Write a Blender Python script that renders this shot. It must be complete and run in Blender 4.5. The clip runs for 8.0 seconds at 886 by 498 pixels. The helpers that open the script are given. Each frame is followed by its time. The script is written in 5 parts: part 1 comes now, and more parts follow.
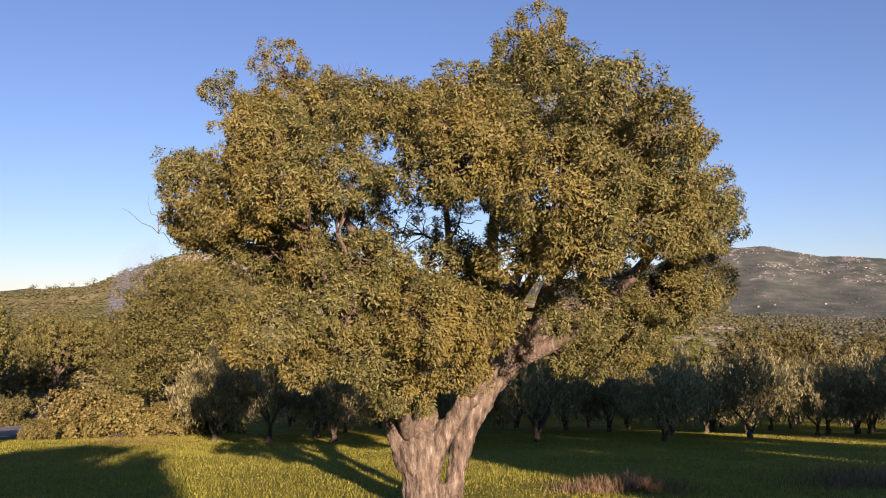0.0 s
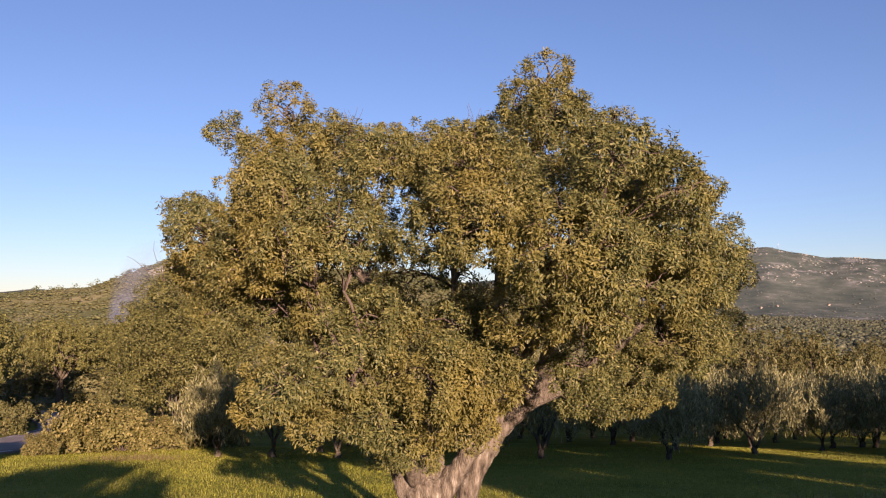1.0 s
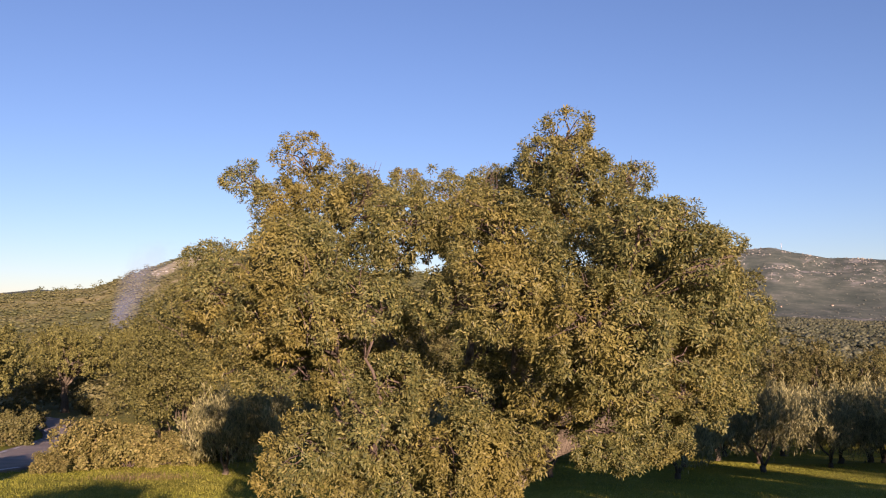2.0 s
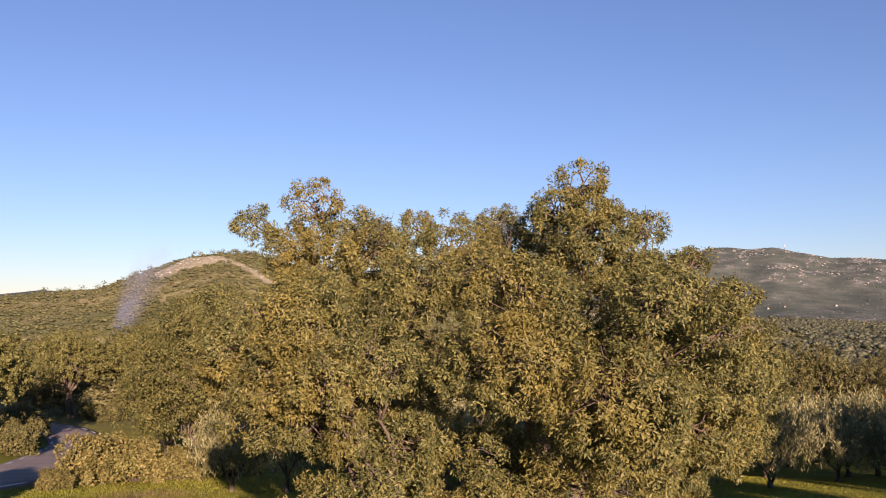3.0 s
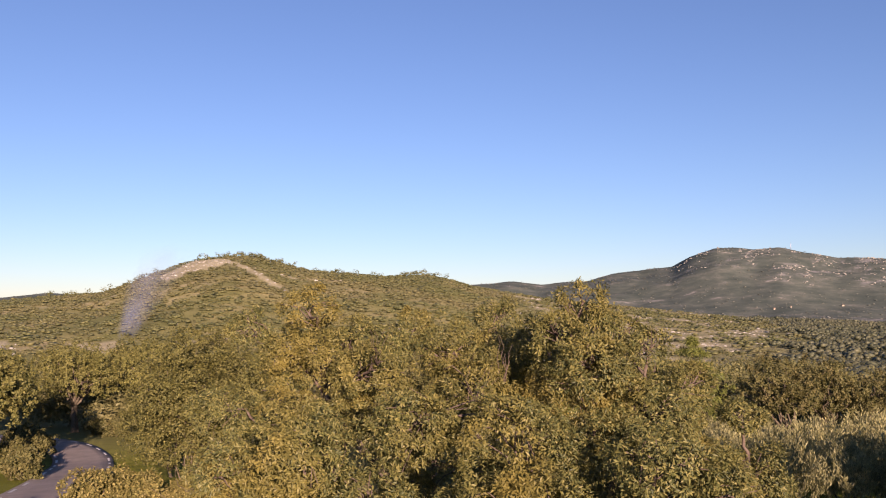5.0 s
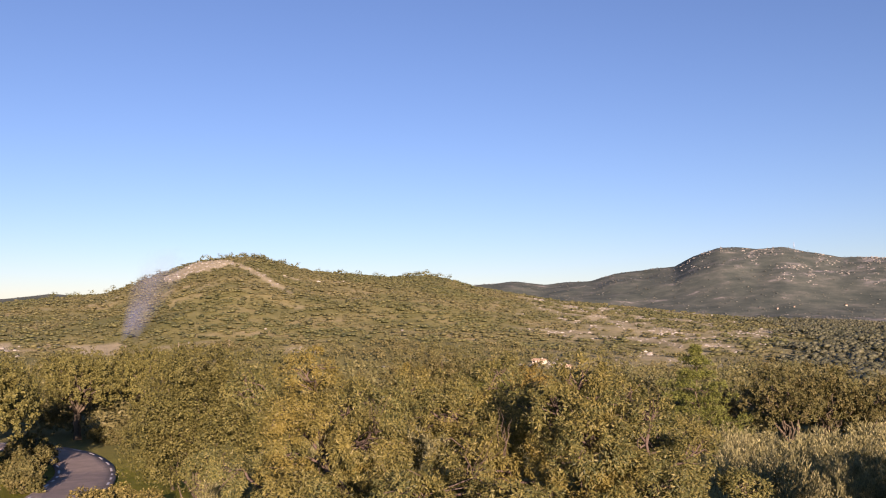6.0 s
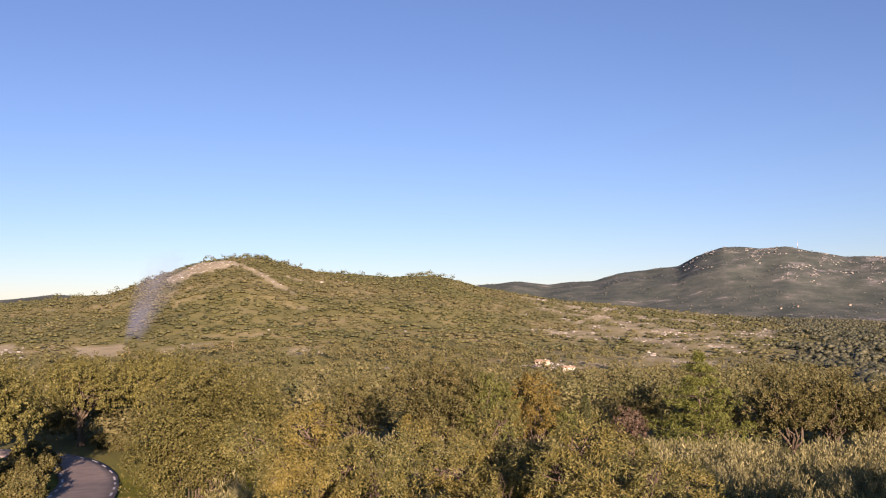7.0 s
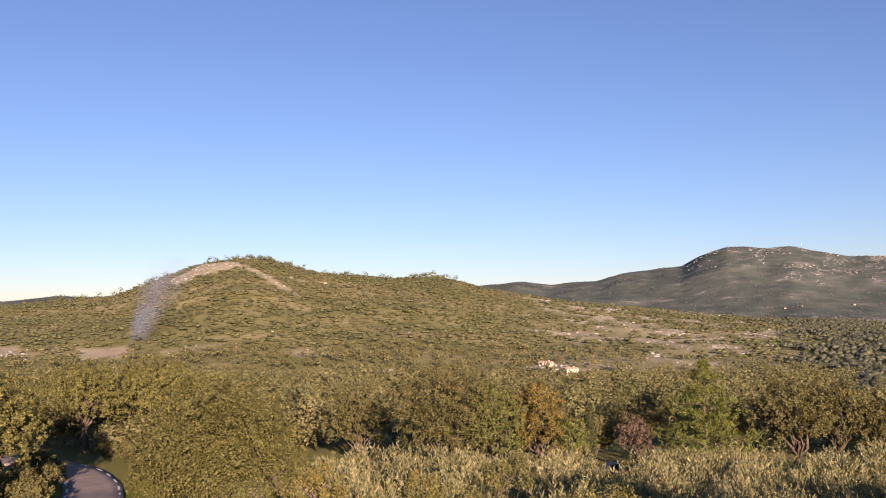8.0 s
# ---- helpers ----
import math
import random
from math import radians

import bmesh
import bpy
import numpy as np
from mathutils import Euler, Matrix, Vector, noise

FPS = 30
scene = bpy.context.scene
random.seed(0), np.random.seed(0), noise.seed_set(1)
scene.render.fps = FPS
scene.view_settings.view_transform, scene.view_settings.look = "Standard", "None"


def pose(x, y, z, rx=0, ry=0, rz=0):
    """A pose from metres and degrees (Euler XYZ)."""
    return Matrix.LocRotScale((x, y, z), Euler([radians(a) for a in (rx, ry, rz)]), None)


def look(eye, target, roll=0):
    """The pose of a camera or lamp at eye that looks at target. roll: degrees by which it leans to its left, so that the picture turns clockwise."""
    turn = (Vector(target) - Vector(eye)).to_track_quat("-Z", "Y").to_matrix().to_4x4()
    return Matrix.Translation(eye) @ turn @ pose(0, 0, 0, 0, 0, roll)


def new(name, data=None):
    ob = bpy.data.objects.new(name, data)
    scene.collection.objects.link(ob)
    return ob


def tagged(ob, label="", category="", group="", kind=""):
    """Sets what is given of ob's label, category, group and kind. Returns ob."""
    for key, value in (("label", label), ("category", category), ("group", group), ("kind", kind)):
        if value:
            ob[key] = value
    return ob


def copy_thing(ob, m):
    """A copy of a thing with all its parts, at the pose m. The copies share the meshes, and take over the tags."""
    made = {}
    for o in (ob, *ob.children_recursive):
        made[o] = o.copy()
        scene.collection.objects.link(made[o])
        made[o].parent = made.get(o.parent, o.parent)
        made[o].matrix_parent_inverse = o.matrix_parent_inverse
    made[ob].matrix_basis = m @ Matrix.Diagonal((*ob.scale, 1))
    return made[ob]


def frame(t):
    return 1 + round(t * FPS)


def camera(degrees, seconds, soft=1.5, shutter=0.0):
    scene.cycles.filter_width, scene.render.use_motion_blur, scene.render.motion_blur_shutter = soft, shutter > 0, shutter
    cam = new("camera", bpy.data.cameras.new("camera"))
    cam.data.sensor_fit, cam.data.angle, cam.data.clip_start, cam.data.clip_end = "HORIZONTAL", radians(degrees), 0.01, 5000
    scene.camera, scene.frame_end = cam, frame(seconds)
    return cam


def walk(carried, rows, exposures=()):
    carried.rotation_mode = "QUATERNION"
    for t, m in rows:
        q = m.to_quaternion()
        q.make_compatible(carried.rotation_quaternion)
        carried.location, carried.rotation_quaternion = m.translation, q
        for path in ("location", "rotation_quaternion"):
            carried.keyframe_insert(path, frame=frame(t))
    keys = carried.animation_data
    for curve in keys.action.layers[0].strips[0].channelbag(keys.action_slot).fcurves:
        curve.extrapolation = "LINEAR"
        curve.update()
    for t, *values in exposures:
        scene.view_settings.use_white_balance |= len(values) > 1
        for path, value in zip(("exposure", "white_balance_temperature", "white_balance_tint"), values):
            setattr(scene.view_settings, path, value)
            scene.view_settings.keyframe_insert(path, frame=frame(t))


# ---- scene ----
cam = camera(55.9, 8.0, soft=1.1)
METRES, EYE, TILT, LEAN, TURN = 7.2, 3.25, 4.2, 0.0, 0.0
ROWS = [
    (0.0, 0.0, 0.0, 0.0, 0.0, 0.0, -0.0),
    (0.5, 0.0, 0.0055, 0.0464, 0.08, 0.03, -0.01),
    (1.0, -0.0085, 0.0092, 0.1018, 0.18, 0.04, -0.03),
    (1.5, -0.0271, 0.0131, 0.1628, 0.28, 0.06, -0.04),
    (3.0, -0.0648, 0.0274, 0.33, 0.57, 0.07, 0.04),
    (3.5, -0.0709, 0.0337, 0.386, 0.68, 0.09, 0.09),
    (4.0, -0.0648, 0.0436, 0.4462, 0.76, 0.1, 0.18),
    (4.5, -0.0531, 0.0536, 0.5079, 0.84, 0.12, 0.22),
    (6.0, -0.038, 0.0862, 0.7175, 1.11, 0.13, 0.4),
    (6.5, -0.0309, 0.0946, 0.7826, 1.21, 0.12, 0.44),
    (7.0, -0.0325, 0.0998, 0.8453, 1.32, 0.12, 0.49),
    (7.5, -0.0405, 0.1073, 0.9128, 1.42, 0.12, 0.53),
    (8.0, -0.0422, 0.1146, 0.9819, 1.54, 0.13, 0.61),
]
walk(cam, [(t, pose(0, 0, EYE, TILT, LEAN, TURN) @ pose(METRES * x, METRES * y, METRES * z, 90 + pitch, roll, yaw)) for t, x, y, z, yaw, pitch, roll in ROWS],
     exposures=[(0.0, 1.45, 7200, 40), (8.0, 1.45, 7200, 40)])

# ---- world, sun, exposure ----
SUN_ELEVATION, SUN_AZIMUTH = 12.3, 164.3   # degrees; azimuth clockwise from the view's direction (+y)
world = bpy.data.worlds.new("sky")
scene.world = world
world.use_nodes = True
wn = world.node_tree
wn.nodes.clear()
w_out = wn.nodes.new("ShaderNodeOutputWorld")
w_bg = wn.nodes.new("ShaderNodeBackground")
w_sky = wn.nodes.new("ShaderNodeTexSky")
w_sky.sky_type = "NISHITA"
w_sky.sun_disc = False
w_sky.sun_elevation = radians(SUN_ELEVATION)
w_sky.sun_rotation = radians(SUN_AZIMUTH)
w_sky.altitude, w_sky.air_density, w_sky.dust_density, w_sky.ozone_density = 700, 1.1, 0.0, 4.95
w_bg.inputs["Strength"].default_value = 0.058
wn.links.new(w_sky.outputs["Color"], w_bg.inputs["Color"])
wn.links.new(w_bg.outputs["Background"], w_out.inputs["Surface"])

sun = new("sun", bpy.data.lights.new("sun", "SUN"))
sun.data.energy, sun.data.angle, sun.data.color = 5.0, radians(0.55), (1.0, 0.87, 0.68)
_e, _a = radians(SUN_ELEVATION), radians(SUN_AZIMUTH)
SUN_FROM = Vector((math.sin(_a) * math.cos(_e), math.cos(_a) * math.cos(_e), math.sin(_e)))
sun.matrix_world = look(SUN_FROM * 60, (0, 0, 0))

# ---- materials ----
def material(name):
    m = bpy.data.materials.new(name)
    m.use_nodes = True
    m.node_tree.nodes.clear()
    return m, m.node_tree.nodes, m.node_tree.links


def ramp(nodes, stops):
    r = nodes.new("ShaderNodeValToRGB")
    els = r.color_ramp.elements
    while len(els) < len(stops):
        els.new(0.5)
    for e, (p, c) in zip(els, stops):
        e.position, e.color = p, (*c, 1)
    return r


def noise_node(nodes, links, scale, detail=3.0, rough=0.55, coord="Object"):
    tc = nodes.new("ShaderNodeTexCoord")
    n = nodes.new("ShaderNodeTexNoise")
    n.inputs["Scale"].default_value, n.inputs["Detail"].default_value, n.inputs["Roughness"].default_value = scale, detail, rough
    links.new(tc.outputs[coord], n.inputs["Vector"])
    return n


def mix_colour(nodes, links, fac, a, b, mode="MIX"):
    m = nodes.new("ShaderNodeMix")
    m.data_type, m.blend_type = "RGBA", mode
    for sock, v in ((m.inputs[0], fac), (m.inputs[6], a), (m.inputs[7], b)):
        if isinstance(v, (int, float)):
            sock.default_value = v
        elif isinstance(v, tuple):
            sock.default_value = (*v, 1)
        else:
            links.new(v, sock)
    return m.outputs[2]


def leaf_material(name, stops, patch, patch_scale, patch_amount=0.6, through_amount=0.25, rough=0.5, spec=0.25, patch_lo=0.45, patch_hi=0.65, coord="Object", per_object=0.0, fine=5.0, relief=0.12, by_place=0.0, low=0.45):
    """Foliage: a colour for every leaf, and patches of another tone over whole sprays."""
    m, nodes, links = material(name)
    geo = nodes.new("ShaderNodeNewGeometry")
    r = ramp(nodes, stops)
    if by_place:
        # one tone for a whole crown and its neighbours, a little of its own for each leaf
        place = noise_node(nodes, links, by_place, 3.0, 0.65, coord)
        spread = nodes.new("ShaderNodeMapRange")
        spread.inputs[1].default_value, spread.inputs[2].default_value = 0.32, 0.68
        links.new(place.outputs["Fac"], spread.inputs[0])
        own = nodes.new("ShaderNodeAttribute")
        own.attribute_name = "tone"
        tone = mix_colour(nodes, links, 0.65, spread.outputs[0], own.outputs["Fac"])
        tone = mix_colour(nodes, links, 0.15, tone, geo.outputs["Random Per Island"])
        links.new(tone, r.inputs[0])
    else:
        links.new(geo.outputs["Random Per Island"], r.inputs[0])
    n = noise_node(nodes, links, patch_scale, 2.0, 0.6, coord)
    lim = nodes.new("ShaderNodeMapRange")
    lim.inputs[1].default_value, lim.inputs[2].default_value, lim.inputs[4].default_value = patch_lo, patch_hi, patch_amount
    links.new(n.outputs["Fac"], lim.inputs[0])
    col = mix_colour(nodes, links, lim.outputs[0], r.outputs[0], patch)
    nf = noise_node(nodes, links, fine, 3.0, 0.65, coord)
    speck = nodes.new("ShaderNodeMapRange")
    speck.inputs[1].default_value, speck.inputs[2].default_value, speck.inputs[3].default_value, speck.inputs[4].default_value = 0.3, 0.7, low, 1.85 - low
    links.new(nf.outputs["Fac"], speck.inputs[0])
    col = mix_colour(nodes, links, 1.0, col, speck.outputs[0], "MULTIPLY")
    if per_object:
        info = nodes.new("ShaderNodeObjectInfo")
        hsv = nodes.new("ShaderNodeHueSaturation")
        mr = nodes.new("ShaderNodeMapRange")
        mr.inputs[3].default_value, mr.inputs[4].default_value = 1 - per_object, 1 + per_object
        links.new(info.outputs["Random"], mr.inputs[0])
        links.new(mr.outputs[0], hsv.inputs["Value"])
        links.new(col, hsv.inputs["Color"])
        col = hsv.outputs[0]
    p = nodes.new("ShaderNodeBsdfPrincipled")
    p.inputs["Roughness"].default_value = rough
    p.inputs["Specular IOR Level"].default_value = spec
    links.new(col, p.inputs["Base Color"])
    b = nodes.new("ShaderNodeBump")
    b.inputs["Strength"].default_value, b.inputs["Distance"].default_value = 0.9, relief
    links.new(nf.outputs["Fac"], b.inputs["Height"])
    links.new(b.outputs[0], p.inputs["Normal"])
    t = nodes.new("ShaderNodeBsdfTranslucent")
    links.new(col, t.inputs["Color"])
    mx = nodes.new("ShaderNodeMixShader")
    mx.inputs[0].default_value = through_amount
    links.new(p.outputs[0], mx.inputs[1])
    links.new(t.outputs[0], mx.inputs[2])
    out = nodes.new("ShaderNodeOutputMaterial")
    links.new(mx.outputs[0], out.inputs["Surface"])
    return m


def solid_material(name, stops, scale, rough=0.85, bump=0.3, bump_scale=None, bump_distance=0.02, stretch=(1, 1, 1), fine=None, island=0.0):
    """A mineral or wooden surface: two scales of noise in colour, relief from the finer."""
    m, nodes, links = material(name)
    tc = nodes.new("ShaderNodeTexCoord")
    mp = nodes.new("ShaderNodeMapping")
    mp.inputs["Scale"].default_value = stretch
    links.new(tc.outputs["Object"], mp.inputs["Vector"])
    n = nodes.new("ShaderNodeTexNoise")
    n.inputs["Scale"].default_value, n.inputs["Detail"].default_value, n.inputs["Roughness"].default_value = scale, 5, 0.6
    links.new(mp.outputs[0], n.inputs["Vector"])
    r = ramp(nodes, stops)
    links.new(n.outputs["Fac"], r.inputs[0])
    n2 = nodes.new("ShaderNodeTexNoise")
    n2.inputs["Scale"].default_value, n2.inputs["Detail"].default_value = bump_scale or scale * 7, 4
    links.new(mp.outputs[0], n2.inputs["Vector"])
    col = mix_colour(nodes, links, 0.35, r.outputs[0], n2.outputs["Fac"], "OVERLAY")
    if island:
        geo = nodes.new("ShaderNodeNewGeometry")
        hsv = nodes.new("ShaderNodeHueSaturation")
        mr = nodes.new("ShaderNodeMapRange")
        mr.inputs[3].default_value, mr.inputs[4].default_value = 1 - island, 1 + island
        links.new(geo.outputs["Random Per Island"], mr.inputs[0])
        links.new(mr.outputs[0], hsv.inputs["Value"])
        links.new(col, hsv.inputs["Color"])
        col = hsv.outputs[0]
    p = nodes.new("ShaderNodeBsdfPrincipled")
    p.inputs["Roughness"].default_value = rough
    p.inputs["Specular IOR Level"].default_value = 0.2
    links.new(col, p.inputs["Base Color"])
    b = nodes.new("ShaderNodeBump")
    b.inputs["Strength"].default_value, b.inputs["Distance"].default_value = bump, bump_distance
    links.new(n2.outputs["Fac"], b.inputs["Height"])
    links.new(b.outputs[0], p.inputs["Normal"])
    out = nodes.new("ShaderNodeOutputMaterial")
    links.new(p.outputs[0], out.inputs["Surface"])
    return m


def ground_material():
    """Grass near by, dry maquis soil beyond, heath tinted with haze far off, bare earth and granite where the surface
    carries them.
    """
    m, nodes, links = material("ground_soil_and_grass")
    a = nodes.new("ShaderNodeAttribute")
    a.attribute_name = "meadow"
    bare = nodes.new("ShaderNodeAttribute")
    bare.attribute_name = "bare"
    n1 = noise_node(nodes, links, 0.35, 5)
    n2 = noise_node(nodes, links, 6.0, 4)
    nf = noise_node(nodes, links, 0.012, 8, 0.68)
    grass = ramp(nodes, [(0.3, (0.111, 0.122, 0.013)), (0.5, (0.170, 0.174, 0.019)), (0.7, (0.222, 0.200, 0.030))])
    links.new(n1.outputs["Fac"], grass.inputs[0])
    g2 = mix_colour(nodes, links, 0.5, grass.outputs[0], n2.outputs["Fac"], "OVERLAY")
    wild = ramp(nodes, [(0.34, (0.115, 0.120, 0.042)), (0.50, (0.175, 0.166, 0.066)), (0.60, (0.240, 0.212, 0.100)), (0.70, (0.330, 0.280, 0.170))])
    links.new(nf.outputs["Fac"], wild.inputs[0])
    earth = ramp(nodes, [(0.35, (0.225, 0.198, 0.118)), (0.6, (0.365, 0.326, 0.208))])
    links.new(nf.outputs["Fac"], earth.inputs[0])
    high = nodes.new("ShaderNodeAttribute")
    high.attribute_name = "hazy_heath"
    # mountain heath, with the cool grey of distance haze mixed into its colours
    hazy_heath = ramp(nodes, [(0.36, (0.050, 0.066, 0.056)), (0.52, (0.078, 0.094, 0.078)), (0.62, (0.112, 0.122, 0.102)), (0.70, (0.260, 0.250, 0.222))])
    links.new(nf.outputs["Fac"], hazy_heath.inputs[0])
    c = mix_colour(nodes, links, high.outputs["Fac"], wild.outputs[0], hazy_heath.outputs[0])
    c = mix_colour(nodes, links, a.outputs["Fac"], c, g2)
    rock = ramp(nodes, [(0.35, (0.130, 0.132, 0.126)), (0.6, (0.250, 0.246, 0.232))])
    links.new(nf.outputs["Fac"], rock.inputs[0])
    crags = nodes.new("ShaderNodeMapRange")
    crags.inputs[1].default_value, crags.inputs[2].default_value = 0.47, 0.56
    links.new(noise_node(nodes, links, 0.03, 7, 0.7).outputs["Fac"], crags.inputs[0])
    broken = mix_colour(nodes, links, high.outputs["Fac"], (1.0, 1.0, 1.0), crags.outputs[0])
    shown = mix_colour(nodes, links, 1.0, bare.outputs["Fac"], broken, "MULTIPLY")
    open_ground = mix_colour(nodes, links, high.outputs["Fac"], earth.outputs[0], rock.outputs[0])
    c = mix_colour(nodes, links, shown, c, open_ground)
    p = nodes.new("ShaderNodeBsdfPrincipled")
    p.inputs["Roughness"].default_value = 0.95
    p.inputs["Specular IOR Level"].default_value = 0.1
    links.new(c, p.inputs["Base Color"])
    b = nodes.new("ShaderNodeBump")
    b.inputs["Strength"].default_value, b.inputs["Distance"].default_value = 1.0, 0.22
    links.new(n2.outputs["Fac"], b.inputs["Height"])
    links.new(b.outputs[0], p.inputs["Normal"])
    out = nodes.new("ShaderNodeOutputMaterial")
    links.new(p.outputs[0], out.inputs["Surface"])
    return m


def plain_material(name, colour, rough=0.5, metal=0.0, spec=0.5):
    m, nodes, links = material(name)
    p = nodes.new("ShaderNodeBsdfPrincipled")
    p.inputs["Base Color"].default_value = (*colour, 1)
    p.inputs["Roughness"].default_value, p.inputs["Metallic"].default_value = rough, metal
    p.inputs["Specular IOR Level"].default_value = spec
    out = nodes.new("ShaderNodeOutputMaterial")
    links.new(p.outputs[0], out.inputs["Surface"])
    return m


def smoke_material():
    """Thin bluish smoke: mostly clear, thinning out to its edges."""
    m, nodes, links = material("thin_smoke")
    n = noise_node(nodes, links, 0.06, 4)
    mr = nodes.new("ShaderNodeMapRange")
    mr.inputs[1].default_value, mr.inputs[2].default_value, mr.inputs[3].default_value, mr.inputs[4].default_value = 0.3, 0.7, 0.07, 0.19
    links.new(n.outputs["Fac"], mr.inputs[0])
    dens = nodes.new("ShaderNodeAttribute")
    dens.attribute_name = "veil"
    mul = nodes.new("ShaderNodeMath")
    mul.operation = "MULTIPLY"
    links.new(mr.outputs[0], mul.inputs[0])
    links.new(dens.outputs["Fac"], mul.inputs[1])
    d = nodes.new("ShaderNodeBsdfDiffuse")
    d.inputs["Color"].default_value = (0.13, 0.155, 0.26, 1)
    t = nodes.new("ShaderNodeBsdfTransparent")
    mx = nodes.new("ShaderNodeMixShader")
    links.new(mul.outputs[0], mx.inputs[0])
    links.new(t.outputs[0], mx.inputs[1])
    links.new(d.outputs[0], mx.inputs[2])
    out = nodes.new("ShaderNodeOutputMaterial")
    links.new(mx.outputs[0], out.inputs["Surface"])
    return m


OAK_LEAF = leaf_material("bronze_oak_leaf", [(0.0, (0.047, 0.058, 0.022)), (0.35, (0.102, 0.109, 0.036)), (0.75, (0.158, 0.150, 0.045)), (1.0, (0.232, 0.207, 0.074))], (0.196, 0.154, 0.036), 0.55, 0.7, fine=2.2, relief=0.0, rough=0.5, spec=0.25, through_amount=0.24, patch_lo=0.46, patch_hi=0.66, low=0.75)
OAK_GREEN = leaf_material("green_oak_leaf", [(0.0, (0.075, 0.080, 0.024)), (0.5, (0.132, 0.128, 0.036)), (1.0, (0.195, 0.180, 0.052))], (0.151, 0.134, 0.041), 0.35, 0.5, per_object=0.15)
OAK_DARK = leaf_material("dark_oak_leaf", [(0.0, (0.072, 0.075, 0.026)), (0.5, (0.104, 0.102, 0.033)), (1.0, (0.144, 0.130, 0.045))], (0.131, 0.102, 0.038), 0.3, 0.5, per_object=0.12)
OAK_FRESH = leaf_material("fresh_green_oak_leaf", [(0.0, (0.078, 0.094, 0.024)), (0.5, (0.115, 0.130, 0.032)), (1.0, (0.155, 0.165, 0.043))], (0.130, 0.135, 0.036), 0.35, 0.5)
OAK_AUTUMN = leaf_material("autumn_oak_leaf", [(0.0, (0.089, 0.070, 0.018)), (0.5, (0.163, 0.122, 0.028)), (1.0, (0.229, 0.174, 0.044))], (0.104, 0.092, 0.026), 0.4, 0.5)
RED_LEAF = leaf_material("russet_leaf", [(0.0, (0.075, 0.052, 0.034)), (0.5, (0.120, 0.085, 0.055)), (1.0, (0.185, 0.135, 0.090))], (0.100, 0.085, 0.045), 0.4, 0.4)
OLIVE_LEAF = leaf_material("grey_olive_leaf", [(0.0, (0.125, 0.126, 0.054)), (0.4, (0.218, 0.208, 0.090)), (1.0, (0.375, 0.342, 0.162))], (0.205, 0.195, 0.075), 0.5, 0.5, through_amount=0.35, rough=0.42, spec=0.35, per_object=0.12)
SHRUB_LEAF = leaf_material("pale_shrub_leaf", [(0.0, (0.096, 0.089, 0.022)), (0.5, (0.178, 0.155, 0.048)), (1.0, (0.281, 0.229, 0.081))], (0.148, 0.141, 0.044), 0.5, 0.4, per_object=0.1)
PINE_LEAF = leaf_material("pine_needle", [(0.0, (0.066, 0.084, 0.018)), (0.5, (0.122, 0.142, 0.030)), (1.0, (0.190, 0.205, 0.048))], (0.140, 0.155, 0.034), 0.35, 0.4)
CYPRESS_LEAF = leaf_material("cypress_leaf", [(0.0, (0.037, 0.052, 0.015)), (1.0, (0.096, 0.111, 0.037))], (0.074, 0.074, 0.030), 0.6, 0.3)
WOODS_LEAF = leaf_material("woodland_leaf", [(0.0, (0.058, 0.066, 0.026)), (0.5, (0.118, 0.118, 0.044)), (1.0, (0.205, 0.185, 0.076))], (0.158, 0.136, 0.058), 0.02, 0.6, through_amount=0.22, fine=0.4, relief=0.0, by_place=0.13, low=0.7)
# mountain scrub: leaf colour greyed to stand in for haze
HAZY_HEATH_LEAF = leaf_material("hazy_mountain_heath", [(0.0, (0.066, 0.078, 0.066)), (0.5, (0.104, 0.113, 0.094)), (1.0, (0.142, 0.146, 0.120))], (0.130, 0.132, 0.112), 0.004, 0.6, through_amount=0.0, fine=0.25, relief=2.0)
FAR_LEAF = leaf_material("hillside_maquis", [(0.0, (0.052, 0.062, 0.026)), (0.5, (0.094, 0.100, 0.038)), (1.0, (0.150, 0.144, 0.056))], (0.145, 0.128, 0.060), 0.006, 0.6, through_amount=0.2, fine=0.15, relief=0.0, by_place=0.06, low=0.7)
DARK_MAQUIS = leaf_material("dark_valley_leaf", [(0.0, (0.044, 0.054, 0.030)), (0.5, (0.070, 0.077, 0.042)), (1.0, (0.102, 0.102, 0.056))], (0.090, 0.090, 0.052), 0.006, 0.6, through_amount=0.1, fine=0.15, relief=0.0, by_place=0.06, low=0.7)
GRASS_BLADE = leaf_material("grass_blade", [(0.0, (0.150, 0.170, 0.020)), (0.6, (0.270, 0.275, 0.032)), (1.0, (0.380, 0.350, 0.068))], (0.250, 0.215, 0.050), 0.3, 0.5, through_amount=0.35)
DRY_GRASS = leaf_material("dry_grass_blade", [(0.0, (0.118, 0.074, 0.037)), (1.0, (0.266, 0.192, 0.104))], (0.163, 0.118, 0.059), 0.6, 0.4)
BARK = solid_material("furrowed_oak_bark", [(0.28, (0.026, 0.021, 0.015)), (0.40, (0.080, 0.063, 0.045)), (0.53, (0.140, 0.113, 0.082)), (0.64, (0.205, 0.172, 0.130)), (0.74, (0.380, 0.345, 0.285))], 9.0, 0.92, 1.0, 38, 0.05, (1.5, 1.5, 0.40))
BARK_GREY = solid_material("grey_tree_bark", [(0.3, (0.044, 0.034, 0.022)), (0.7, (0.133, 0.107, 0.076))], 3, 0.9, 0.8, 14, 0.03, (1.4, 1.4, 0.4))
